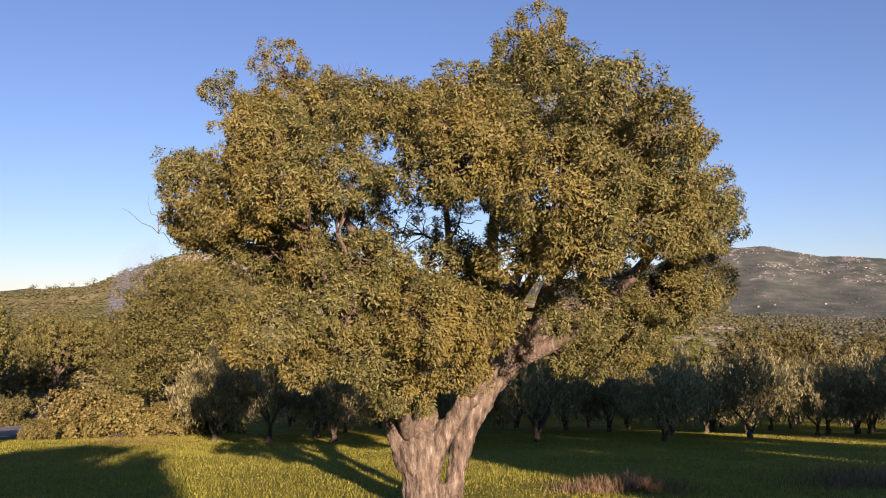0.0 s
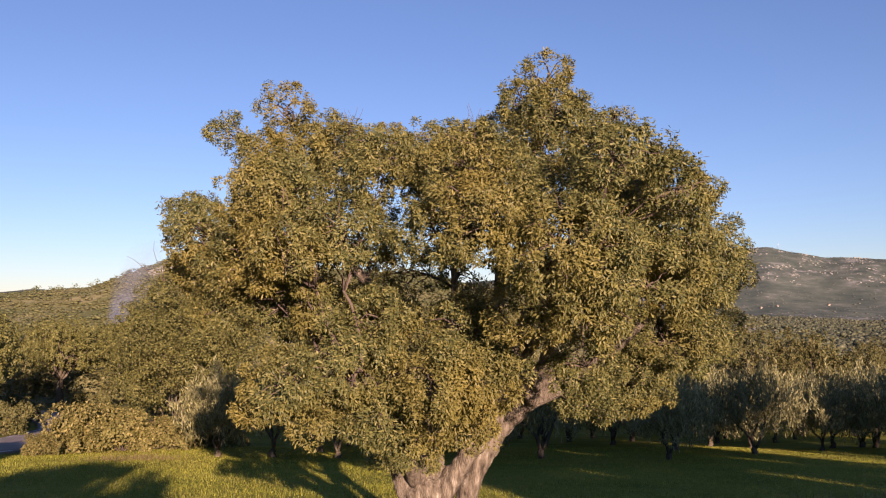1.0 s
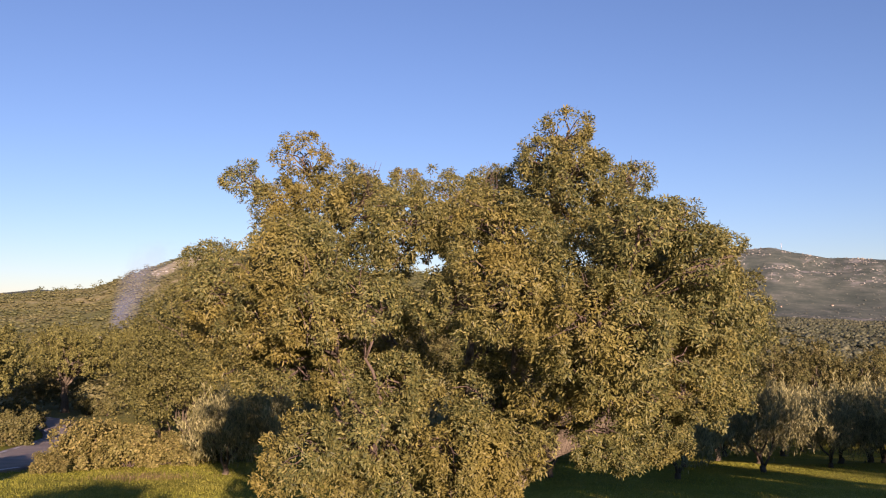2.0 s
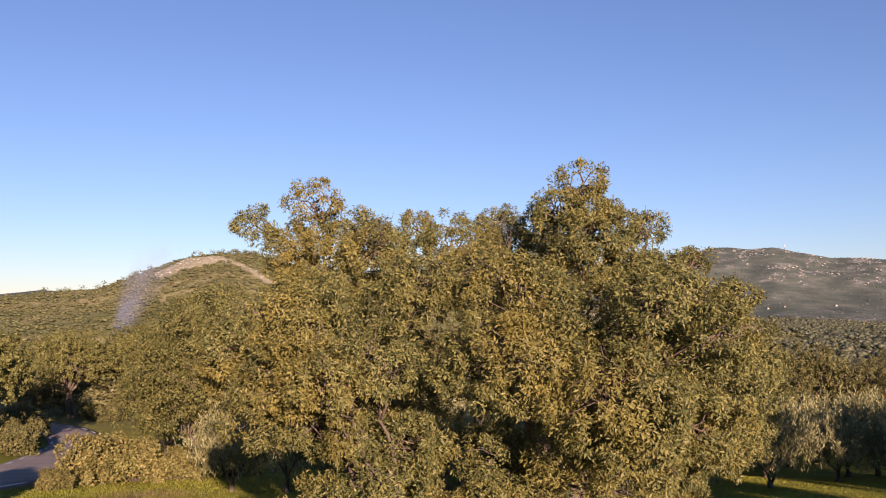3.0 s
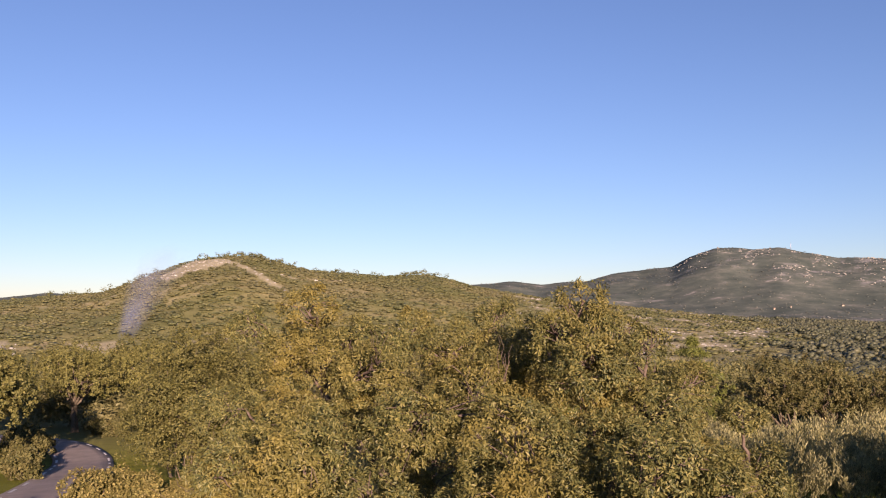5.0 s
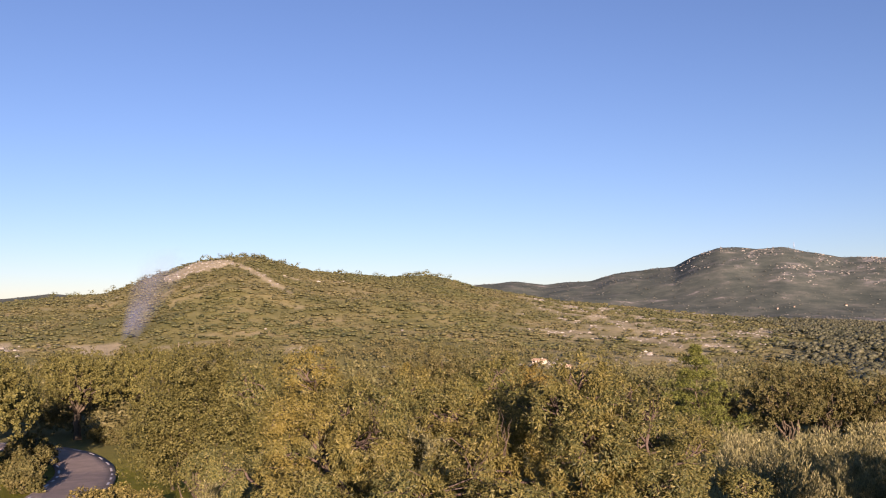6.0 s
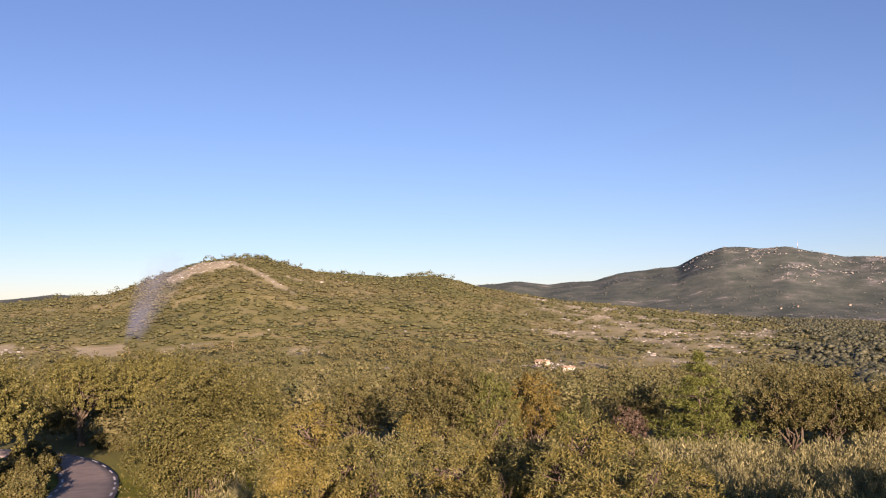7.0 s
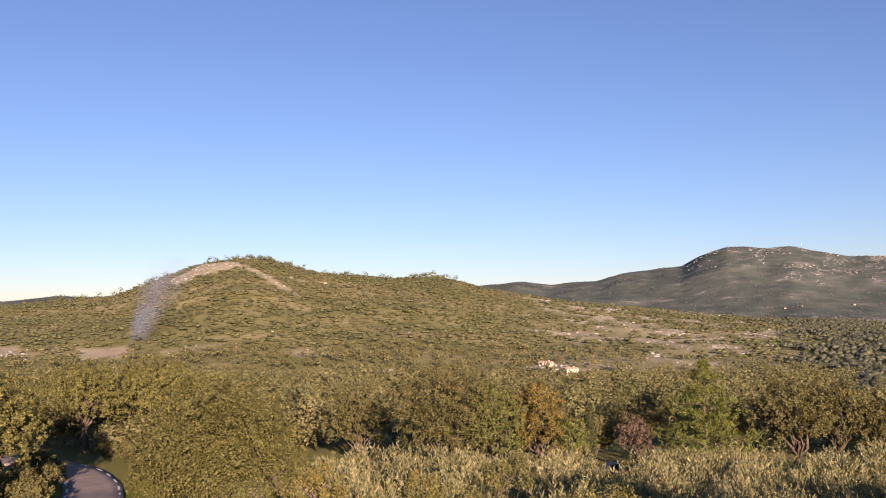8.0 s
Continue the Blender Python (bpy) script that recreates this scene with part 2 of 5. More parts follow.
TWIG = solid_material("dark_twig_bark", [(0.3, (0.052, 0.037, 0.030)), (0.7, (0.126, 0.096, 0.074))], 8, 0.9, 0.4)
TWIG_PALE = solid_material("pale_dead_twig", [(0.3, (0.16, 0.10, 0.075)), (0.7, (0.28, 0.19, 0.14))], 9, 0.9, 0.3)
ASPHALT = solid_material("worn_asphalt", [(0.3, (0.215, 0.180, 0.158)), (0.7, (0.300, 0.252, 0.220))], 0.6, 0.95, 1.0, 60, 0.03)
ROAD_PAINT = solid_material("worn_white_road_paint", [(0.3, (0.533, 0.518, 0.488)), (0.7, (0.607, 0.592, 0.562))], 9, 0.7, 0.1)
GRANITE = solid_material("weathered_granite", [(0.3, (0.160, 0.155, 0.135)), (0.6, (0.238, 0.230, 0.200)), (0.8, (0.325, 0.312, 0.272))], 0.3, 0.9, 0.5, 2.0, 0.2, island=0.3)
RENDERED_WALL = solid_material("cream_rendered_wall", [(0.3, (0.400, 0.355, 0.275)), (0.7, (0.480, 0.432, 0.345))], 0.8, 0.9, 0.2)
ROOF_TILE = solid_material("clay_roof_tile", [(0.3, (0.333, 0.222, 0.148)), (0.7, (0.444, 0.333, 0.237))], 2, 0.9, 0.4)
GROUND = ground_material()

# ---- mesh tools ----
RNG = np.random.default_rng(7)


def unit(v):
    return v / np.maximum(np.linalg.norm(v, axis=-1, keepdims=True), 1e-9)


def mesh_from(name, verts, faces, mat, smooth=False):
    """A mesh from an array of verts and one or more arrays of equal-sided faces."""
    verts = np.asarray(verts, dtype=np.float32)
    sets = [np.asarray(f, dtype=np.int32) for f in (faces if isinstance(faces, list) else [faces])]
    sizes = np.concatenate([np.full(len(f), f.shape[1], dtype=np.int32) for f in sets])
    flat = np.concatenate([f.ravel() for f in sets])
    me = bpy.data.meshes.new(name)
    me.vertices.add(len(verts))
    me.vertices.foreach_set("co", verts.ravel())
    me.loops.add(len(flat))
    me.loops.foreach_set("vertex_index", flat)
    me.polygons.add(len(sizes))
    me.polygons.foreach_set("loop_start", (np.cumsum(sizes) - sizes).astype(np.int32))
    me.polygons.foreach_set("use_smooth", np.full(len(sizes), smooth, dtype=bool))
    me.update(calc_edges=True)
    me.validate()
    if mat:
        me.materials.append(mat)
    return me


def part_mesh(name, me, parent, label=""):
    ob = new(name, me)
    ob.parent = parent
    return tagged(ob, label)


def part(name, bm, mat, parent, label=""):
    """Links a bmesh as one mesh object under a thing or a part."""
    me = bpy.data.meshes.new(name)
    bm.to_mesh(me)
    bm.free()
    me.materials.append(mat)
    return part_mesh(name, me, parent, label)


_TABLE = np.random.default_rng(11).random((256, 256))


def value_noise(x, y):
    xi, yi = np.floor(x).astype(int), np.floor(y).astype(int)
    fx, fy = x - xi, y - yi
    fx, fy = fx * fx * (3 - 2 * fx), fy * fy * (3 - 2 * fy)
    g = lambda i, j: _TABLE[(xi + i) & 255, (yi + j) & 255]
    return (g(0, 0) * (1 - fx) + g(1, 0) * fx) * (1 - fy) + (g(0, 1) * (1 - fx) + g(1, 1) * fx) * fy


def fbm(x, y, octaves=4):
    s, a = 0.0, 0.5
    for k in range(octaves):
        s = s + a * (value_noise(x * 2 ** k + 17.3 * k, y * 2 ** k + 5.1 * k) - 0.5)
        a *= 0.5
    return s


def tube(pts, radii, sides=8, lumps=0.0, rng=RNG):
    """Verts and quads of a tapering tube along pts, with a lumpy section."""
    pts, radii = np.asarray(pts, float), np.asarray(radii, float)
    n = len(pts)
    tang = unit(np.gradient(pts, axis=0))
    ref = np.array([0.31, 0.95, 0.05])
    verts = []
    phase = rng.random(3) * 6.28
    for i in range(n):
        a = unit(np.cross(tang[i], ref))
        b = np.cross(tang[i], a)
        th = np.arange(sides) / sides * 2 * np.pi
        r = radii[i] * (1 + lumps * (np.sin(3 * th + phase[0] + i * 0.35) * 0.6 + np.sin(5 * th + phase[1] - i * 0.5) * 0.4 + np.sin(2 * th + phase[2] + i * 0.9) * 0.5))
        verts.append(pts[i] + r[:, None] * (np.cos(th)[:, None] * a + np.sin(th)[:, None] * b))
    verts = np.concatenate(verts)
    i, j = np.meshgrid(np.arange(n - 1), np.arange(sides), indexing="ij")
    q = np.stack([i * sides + j, i * sides + (j + 1) % sides, (i + 1) * sides + (j + 1) % sides, (i + 1) * sides + j], -1).reshape(-1, 4)
    # the far end closes in a point
    tip = len(verts)
    verts = np.vstack([verts, pts[-1] + tang[-1] * radii[-1] * 0.6])
    js = np.arange(sides)
    cap = np.stack([(n - 1) * sides + js, (n - 1) * sides + (js + 1) % sides, np.full(sides, tip), np.full(sides, tip)], -1)
    root = len(verts)
    verts = np.vstack([verts, pts[0]])
    foot = np.stack([(js + 1) % sides, js, np.full(sides, root)], -1)
    return verts, q, np.vstack([cap[:, :3], foot])


def join_tubes(name, tubes, mat):
    bm_v, faces4, faces3, base = [], [], [], 0
    for v, q, c in tubes:
        bm_v.append(v)
        faces4.append(q + base)
        faces3.append(c + base)
        base += len(v)
    me = bpy.data.meshes.new(name)
    me.from_pydata(np.concatenate(bm_v).tolist(), [], np.concatenate(faces4).tolist() + np.concatenate(faces3).tolist())
    me.polygons.foreach_set("use_smooth", np.full(len(me.polygons), True))
    me.materials.append(mat)
    me.update()
    return me


def bend(a, b, n=7, sag=0.15, rng=RNG, wobble=0.05):
    """Points of a limb from a to b that leaves steeply and wavers."""
    a, b = np.asarray(a, float), np.asarray(b, float)
    t = np.linspace(0, 1, n)[:, None]
    length = np.linalg.norm(b - a)
    p = a + (b - a) * t
    p[:, 2] += (sag * length * np.sin(t * np.pi))[:, 0]
    w = rng.normal(0, wobble * length, (n, 3)) * np.sin(t * np.pi)
    return p + w


def spline(pts, per=6):
    """Points along a smooth curve through pts."""
    pts = np.asarray(pts, float)
    p = np.vstack([2 * pts[0] - pts[1], pts, 2 * pts[-1] - pts[-2]])
    out = []
    for i in range(1, len(p) - 2):
        for t in np.arange(per) / per:
            out.append(0.5 * (2 * p[i] + (p[i + 1] - p[i - 1]) * t + (2 * p[i - 1] - 5 * p[i] + 4 * p[i + 1] - p[i + 2]) * t * t + (3 * p[i] - p[i - 1] - 3 * p[i + 1] + p[i + 2]) * t ** 3))
    out.append(pts[-1])
    return np.array(out)


def leaf_quads(p, out, length, width, rng, droop=0.2, wild=0.8, up=0.0, face=1.0):
    """Folded lozenge leaves at p: their faces turn out and up, their tips hang by droop or rise by up."""
    n = len(p)
    nn = unit(out * face + rng.normal(0, 0.5, (n, 3)) + np.array([0, 0, 0.25]))
    a = rng.normal(0, wild, (n, 3)) + out * 0.55 + np.array([0, 0, up - droop])
    a = unit(a - nn * np.sum(a * nn, axis=1, keepdims=True) * 0.8)
    s = unit(np.cross(a, nn))
    nn = np.cross(s, a)
    ln = (length * rng.uniform(0.6, 1.3, n))[:, None]
    w = (width * rng.uniform(0.7, 1.25, n))[:, None]
    v = np.empty((n, 4, 3))
    v[:, 0] = p
    v[:, 1] = p + a * ln * 0.5 + s * w * 0.5 + nn * w * 0.15
    v[:, 2] = p + a * ln
    v[:, 3] = p + a * ln * 0.5 - s * w * 0.5 + nn * w * 0.15
    return v.reshape(-1, 3)


def ico(subdivisions):
    b = bmesh.new()
    bmesh.ops.create_icosphere(b, subdivisions=subdivisions, radius=1.0)
    v, f = np.array([q.co[:] for q in b.verts]), np.array([[q.index for q in f.verts] for f in b.faces])
    b.free()
    return v, f


ICO = {1: ico(1), 2: ico(2)}


def leaf_mesh(name, verts, mat, lumps=(), level=2):
    """Loose leaves, with the dense lumps of foliage behind them."""
    n = len(verts) // 4
    faces = [np.arange(4 * n).reshape(n, 4)]
    if len(lumps):
        c, f = np.asarray(lumps), ICO[level][1]
        faces.append((f[None] + (4 * n + np.arange(len(c)) * c.shape[1])[:, None, None]).reshape(-1, 3))
        verts = np.vstack([verts, c.reshape(-1, 3)])
    me = mesh_from(name, verts, faces, mat)
    me.polygons.foreach_set("use_smooth", np.arange(len(me.polygons)) >= n)
    return me


def lump(c, r, rng, squash=0.85, jag=0.22, level=2):
    """A dense uneven lump of foliage."""
    base = ICO[level][0]
    ph = rng.uniform(0, 6.28, 3)
    w = np.sin(base[:, 0] * 4.3 + ph[0]) * np.sin(base[:, 1] * 4.7 + ph[1]) + np.sin(base[:, 2] * 5.1 + ph[2]) * 0.7
    v = base * (1 + jag * 0.6 * w + rng.uniform(-jag, jag, len(base)) * 0.8)[:, None]
    return np.asarray(c, float) + v * r * np.array([1, 1, squash])


def ball(n, rng):
    return unit(rng.normal(0, 1, (n, 3)))


def lobe_sprays(c, r, tufts, leaves, rng, length, width, tuft=0.2, squash=(1, 1, 0.85), droop=0.2, up=0.0, hollow=0.7, low=-0.75, rise=1.0, wild=0.8, face=1.0):
    """The leaves of one bough: tufts spread over an uneven round, each a small dome of leaves with gaps between."""
    c = np.asarray(c, float)
    d = ball(int(tufts * 1.6) + 3, rng)
    d = d[d[:, 2] > low][:max(int(tufts), 1)]
    rad = r * (hollow + (1.0 - hollow) * rng.random(len(d)) ** 0.6)
    rad = rad * (1 + 0.16 * np.sin(d[:, 0] * 5 + c[0] * 3) * np.sin(d[:, 1] * 5 + c[1] * 2) + 0.12 * np.sin(d[:, 2] * 7 + c[2] * 5 + d[:, 0] * 4))
    centre = c + d * rad[:, None] * np.array(squash)
    idx = np.repeat(np.arange(len(d)), leaves)
    e = ball(len(idx), rng)
    e = unit(e + d[idx] * 0.75)
    size = (tuft * rng.uniform(0.55, 1.35, len(d))[idx] * rng.uniform(0.45, 1.08, len(idx)) ** 0.7)[:, None]
    local = e * size
    local[:, 2] *= rise
    p = centre[idx] + local
    return leaf_quads(p, unit(d[idx] * 0.45 + e * 0.8), length, width, rng, droop, wild, up, face)


# ---- the ground: one sheet from the meadow to the mountains ----
RIDGE = np.array([(-180, 20), (-38, 14), (-29.5, 26), (-26.4, 33), (-23.1, 41), (-21.6, 56), (-19.7, 76), (-17.6, 96), (-15.4, 104), (-13.6, 104), (-11.7, 92), (-10.2, 82), (-7.1, 76), (-4.8, 72), (-2.1, 74), (-0.5, 65),
                  (1.0, 53), (3.7, 41), (6.8, 27), (10.6, 17), (14.2, 7), (18.4, -5), (26.5, -17), (33, -11), (180, 20)], float)
MOUNTAIN = np.array([(-180, 60), (-38, 85), (-29.5, 62), (-26.4, 83), (-24.5, 79), (-22.1, 54), (-4.8, 58), (-0.9, 105), (1, 119), (3.7, 133), (5.8, 119), (7.2, 130), (8.9, 135), (10.6, 164), (12.4, 175), (14.4, 192),
                     (15.6, 232), (17.2, 264), (18.4, 262), (19.5, 252), (21.1, 258), (22.4, 236), (24.4, 209), (26.5, 204), (30.3, 182), (35.6, 107), (60, 70), (180, 60)], float)


def ground(x, y, detail=True):
    """Height of the ground."""
    x, y = np.asarray(x, float), np.asarray(y, float)
    r, a = np.hypot(x, y), np.degrees(np.arctan2(x, y))
    near = -0.112 * (np.clip(y, -30, 90) - 13.7) - 0.05 * (np.clip(y, 90, 400) - 90)
    near = near + 0.25 * fbm(x * 0.09, y * 0.09, 3) * np.clip((r - 6) / 20, 0, 1)
    ridge = np.interp(a, RIDGE[:, 0], RIDGE[:, 1])
    peak = np.interp(a, MOUNTAIN[:, 0], MOUNTAIN[:, 1])
    base = -9.5 + 0 * a
    knots = [(0, base), (110, base), (240, -15.0 + 0 * a), (560, -31.0 + 0 * a), (1500, ridge), (2300, np.minimum(ridge - 8, -22) + 0.25 * (peak - 60).clip(0, 60)), (3500, peak), (4700, 0.25 * peak - 60)]
    far = knots[0][1]
    for (r0, z0), (r1, z1) in zip(knots, knots[1:]):
        t = np.clip((r - r0) / (r1 - r0), 0, 1)
        t = 0.55 * t + 0.45 * t * t * (3 - 2 * t)
        far = np.where(r >= r0, z0 + (z1 - z0) * t, far)
    if detail:
        amp = np.interp(r, [110, 300, 1000, 1450, 1560, 2200, 3300, 3500, 4700], [0.3, 5, 16, 6, 6, 22, 45, 10, 20])
        far = far + amp * fbm(x / 170 + 3.7, y / 170 + 1.3, 5) * 1.0
    k = np.clip((r - 100) / 110, 0, 1)
    k = k * k * (3 - 2 * k)
    return near * (1 - k) + far * k


def at_ground(x, y, sink=0.0):
    return float(ground(np.array([x]), np.array([y]))[0]) - sink


# centre line of the road that bends past the oaks
ROAD_WIDTH = 6.0
road_line = spline([(-62, 10), (-40, 22), (-28.5, 35), (-25.6, 47), (-29.2, 60), (-34.4, 75), (-39.2, 87.5), (-44.3, 98), (-52, 109), (-63, 117), (-85, 124), (-130, 130)], 10)


def road_gap(x, y):
    """Distance from the road's centre line."""
    x, y = np.asarray(x, float), np.asarray(y, float)
    d = np.full(x.shape, 1e9)
    for px, py in road_line[::2]:
        d = np.minimum(d, np.hypot(x - px, y - py))
    return d


def bareness(x, y):
    """Where earth and granite lie open: the quarry scar on the hill, fields, rocky slopes."""
    r, a = np.hypot(x, y), np.degrees(np.arctan2(x, y))
    n = fbm(x / 60 + 9, y / 60 + 2, 4)
    # the pale scar that runs down from the hilltop
    line = np.interp(a, [-19.4, -17.5, -15.5, -13.6, -11.3], [1270, 1330, 1345, 1170, 1020])
    wide = np.interp(a, [-19.4, -18.0, -16.2, -15.3, -11.3], [70, 125, 95, 34, 24])
    scar = np.clip(2.0 - 1.6 * np.abs(r - line) / wide + n * 2.5, 0, 1) * (a > -19.6) * (a < -11.2)
    # fields by the left woods
    f1 = ((np.abs(a + 23.6) < 1.4) & (np.abs(r - 752) < 36)).astype(float)
    f2 = ((np.abs(a + 18.2) < 2.1) & (np.abs(r - 715) < 15)).astype(float) * 0.8
    f3 = ((np.abs(a + 29.4) < 0.9) & (np.abs(r - 800) < 40)).astype(float)
    f4 = np.clip(1.5 - np.abs(a - 26.4) / 0.9, 0, 1) * np.clip(1.6 - np.abs(r - 2100 + 60 * (a - 26.4)) / 55, 0, 1)
    # terraces that run across the spur
    step = np.clip(fbm(a * 0.55 + 4, r / 34 + 0.3 * a, 3) * 9 - 0.6, 0, 1) * np.clip((a - 3) / 4, 0, 1) * np.clip((23 - a) / 3, 0, 1) * np.clip((r - 560) / 120, 0, 1) * np.clip((1650 - r) / 250, 0, 1)
    # open rocky ground on the spur
    spur = np.clip((n + 0.5 * fbm(x / 19, y / 19, 3)) * 7 - 0.6, 0, 1) * np.clip((a - 1) / 5, 0, 1) * np.clip((22 - a) / 4, 0, 1) * np.clip((r - 480) / 150, 0, 1) * np.clip((1700 - r) / 300, 0, 1)
    high = np.clip((r - np.interp(a, [13, 17, 19, 21, 28, 32], [3200, 2800, 2950, 2700, 2650, 2650])) / 250, 0, 1)
    top = np.clip((0.6 * n + 0.9 * fbm(x / 30, y / 55, 3)) * 9 - 0.35, 0, 1) * high * np.clip((a - 13) / 3, 0, 1)
    few = np.clip(n * 7 - 1.45, 0, 1) * np.clip((r - 250) / 100, 0, 1) * (r < 1800)
    yard = ((np.abs(x - 68) < 13) & (np.abs(y - 526) < 42)) * 0.9 + ((np.abs(x - 57) < 11) & (np.abs(y - 590) < 14)) * 0.9
    moor = 0.42 * np.clip((a - 5) / 5, 0, 1) * np.clip((23 - a) / 4, 0, 1) * np.clip((r - 500) / 120, 0, 1) * np.clip((1350 - r) / 300, 0, 1) * np.clip(0.8 + 2 * n, 0, 1)
    return np.clip(np.maximum.reduce([moor, scar, f1, f2, f3, f4, step, spur, top, few, yard]), 0, 1)


angles = np.radians(np.concatenate([np.arange(-180, -42, 3.0), np.arange(-42, 42, 0.3), np.arange(42, 180, 3.0)]))
radii = np.concatenate([np.linspace(1.0, 120, 90), np.geomspace(122, 4700, 190)])
rr, aa = np.meshgrid(radii, angles, indexing="ij")
gx, gy = rr * np.sin(aa), rr * np.cos(aa)
gz = ground(gx, gy)
near_road = np.clip((ROAD_WIDTH * 0.5 + 2.0 - road_gap(gx, gy)) / 2.0, 0, 1)
gz = gz - 0.10 * near_road
n_r, n_a = rr.shape
i, j = np.meshgrid(np.arange(n_r - 1), np.arange(n_a), indexing="ij")
quads = np.stack([i * n_a + j, i * n_a + (j + 1) % n_a, (i + 1) * n_a + (j + 1) % n_a, (i + 1) * n_a + j], -1).reshape(-1, 4)
g_verts = np.stack([gx, gy, gz], -1).reshape(-1, 3)
hub = len(g_verts)
g_verts = np.vstack([g_verts, [[0, 0, at_ground(0, 0)]]])
g_me = bpy.data.meshes.new("ground")
g_me.from_pydata(g_verts.tolist(), [], quads.tolist() + [(hub, (k + 1) % n_a, k) for k in range(n_a)])
g_me.polygons.foreach_set("use_smooth", np.full(len(g_me.polygons), True))
g_me.materials.append(GROUND)
flat_r, flat_a = rr.ravel(), np.degrees(aa.ravel())
meadow = np.clip((135 - flat_r) / 40, 0, 1) * np.clip(1.15 + 1.2 * fbm(gx.ravel() * 0.05, gy.ravel() * 0.05, 3), 0, 1)
# share of the haze-tinted ground colour, growing with distance
hazy_heath = np.clip((flat_r - 1650) / 500, 0, 1)
for key, values in (("meadow", meadow), ("hazy_heath", hazy_heath), ("bare", bareness(gx, gy).ravel())):
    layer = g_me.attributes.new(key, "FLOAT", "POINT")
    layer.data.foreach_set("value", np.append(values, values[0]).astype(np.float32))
g_me.update()
ground_sheet = tagged(new("ground", g_me), "sloping green meadow running down to wooded hills and granite mountains", "ground", kind="structure")


def strip(line, left, right, lift, mat, name):
    """A ribbon along a line on the ground, a little thick."""
    line = np.asarray(line)
    t = unit(np.gradient(line, axis=0))
    nrm = np.stack([-t[:, 1], t[:, 0]], -1)
    cross = np.linspace(left, right, 5)
    v = []
    for c in cross:
        q = line + nrm * c
        z = ground(line[:, 0], line[:, 1]) * 0.7 + ground(q[:, 0], q[:, 1]) * 0.3
        v.append(np.column_stack([q, z + lift]))
    low = [np.column_stack([v[0][:, :2], v[0][:, 2] - 0.25]), np.column_stack([v[-1][:, :2], v[-1][:, 2] - 0.25])]
    v = [low[0]] + v + [low[1]]
    n = len(line)
    verts = np.concatenate(v)
    f = [(c * n + k, (c + 1) * n + k, (c + 1) * n + k + 1, c * n + k + 1) for c in range(len(v) - 1) for k in range(n - 1)]
    return mesh_from(name, verts, np.array(f)[:, ::-1], mat, True)


road = tagged(new("road", strip(road_line, -ROAD_WIDTH / 2, ROAD_WIDTH / 2, 0.10, ASPHALT, "road")), "narrow grey-brown asphalt country road bending between oaks", "road", kind="structure")

# broken edge lines, each dash a piece of the road
arc = np.concatenate([[0], np.cumsum(np.linalg.norm(np.diff(road_line, axis=0), axis=1))])


def along(s):
    return np.column_stack([np.interp(s, arc, road_line[:, 0]), np.interp(s, arc, road_line[:, 1])])


for side in (-1, 1):
    s = 0.6 * (side + 1)
    while s < arc[-1] - 4:
        ln = along(np.linspace(s, s + 2.6, 4))
        part_mesh("edge_dash", strip(ln, side * 2.62 - 0.11, side * 2.62 + 0.11, 0.108, ROAD_PAINT, "edge_dash"), road)
        s += 5.6

# ---- the great oak ----
oak_rng = np.random.default_rng(21)
OAK = (-0.15, 14.0)
great_oak = new("great_oak")
great_oak.location = (*OAK, at_ground(*OAK))
tagged(great_oak, "old spreading oak with bronze-green leaves and furrowed twin trunk in grass", "tree")
oak_base = np.array(great_oak.location)


def oak_part(name, me, label=""):
    """Parts of the oak are modelled in place, then set under it."""
    me.transform(Matrix.Translation(-great_oak.location))
    return part_mesh(name, me, great_oak, label)


oz = oak_base[2]
# the stems as they stand, grown together into one mass
def grown(name, tubes, mat, voxel=0.036, furrow=0.030):
    """Tubes fused into one skin, with upright furrows in it."""
    tmp = new("tmp", join_tubes(name, tubes, mat))
    mod = tmp.modifiers.new("fuse", "REMESH")
    mod.mode, mod.voxel_size, mod.use_smooth_shade = "VOXEL", voxel, True
    sm = tmp.modifiers.new("ease", "SMOOTH")
    sm.factor, sm.iterations = 0.5, 4
    me = bpy.data.meshes.new_from_object(tmp.evaluated_get(bpy.context.evaluated_depsgraph_get()))
    bpy.data.objects.remove(tmp)
    me.name = name
    for v in me.vertices:
        c = v.co
        q = Vector((c.x * 6.5, c.y * 6.5, c.z * 1.7))
        d = abs(noise.noise(q + Vector((0, 0, 0.6 * noise.noise(c * 2))))) * 2 - 0.5
        d += 0.6 * noise.noise(c * 13) + 1.4 * noise.noise(c * 2.3)
        v.co = c + v.normal * furrow * d
    me.update()
    return me


def stem(pts, radii, sides=14, lumps=0.08):
    p = spline(pts, 6)
    return tube(p, np.interp(np.linspace(0, 1, len(p)), np.linspace(0, 1, len(radii)), radii), sides, lumps, oak_rng)


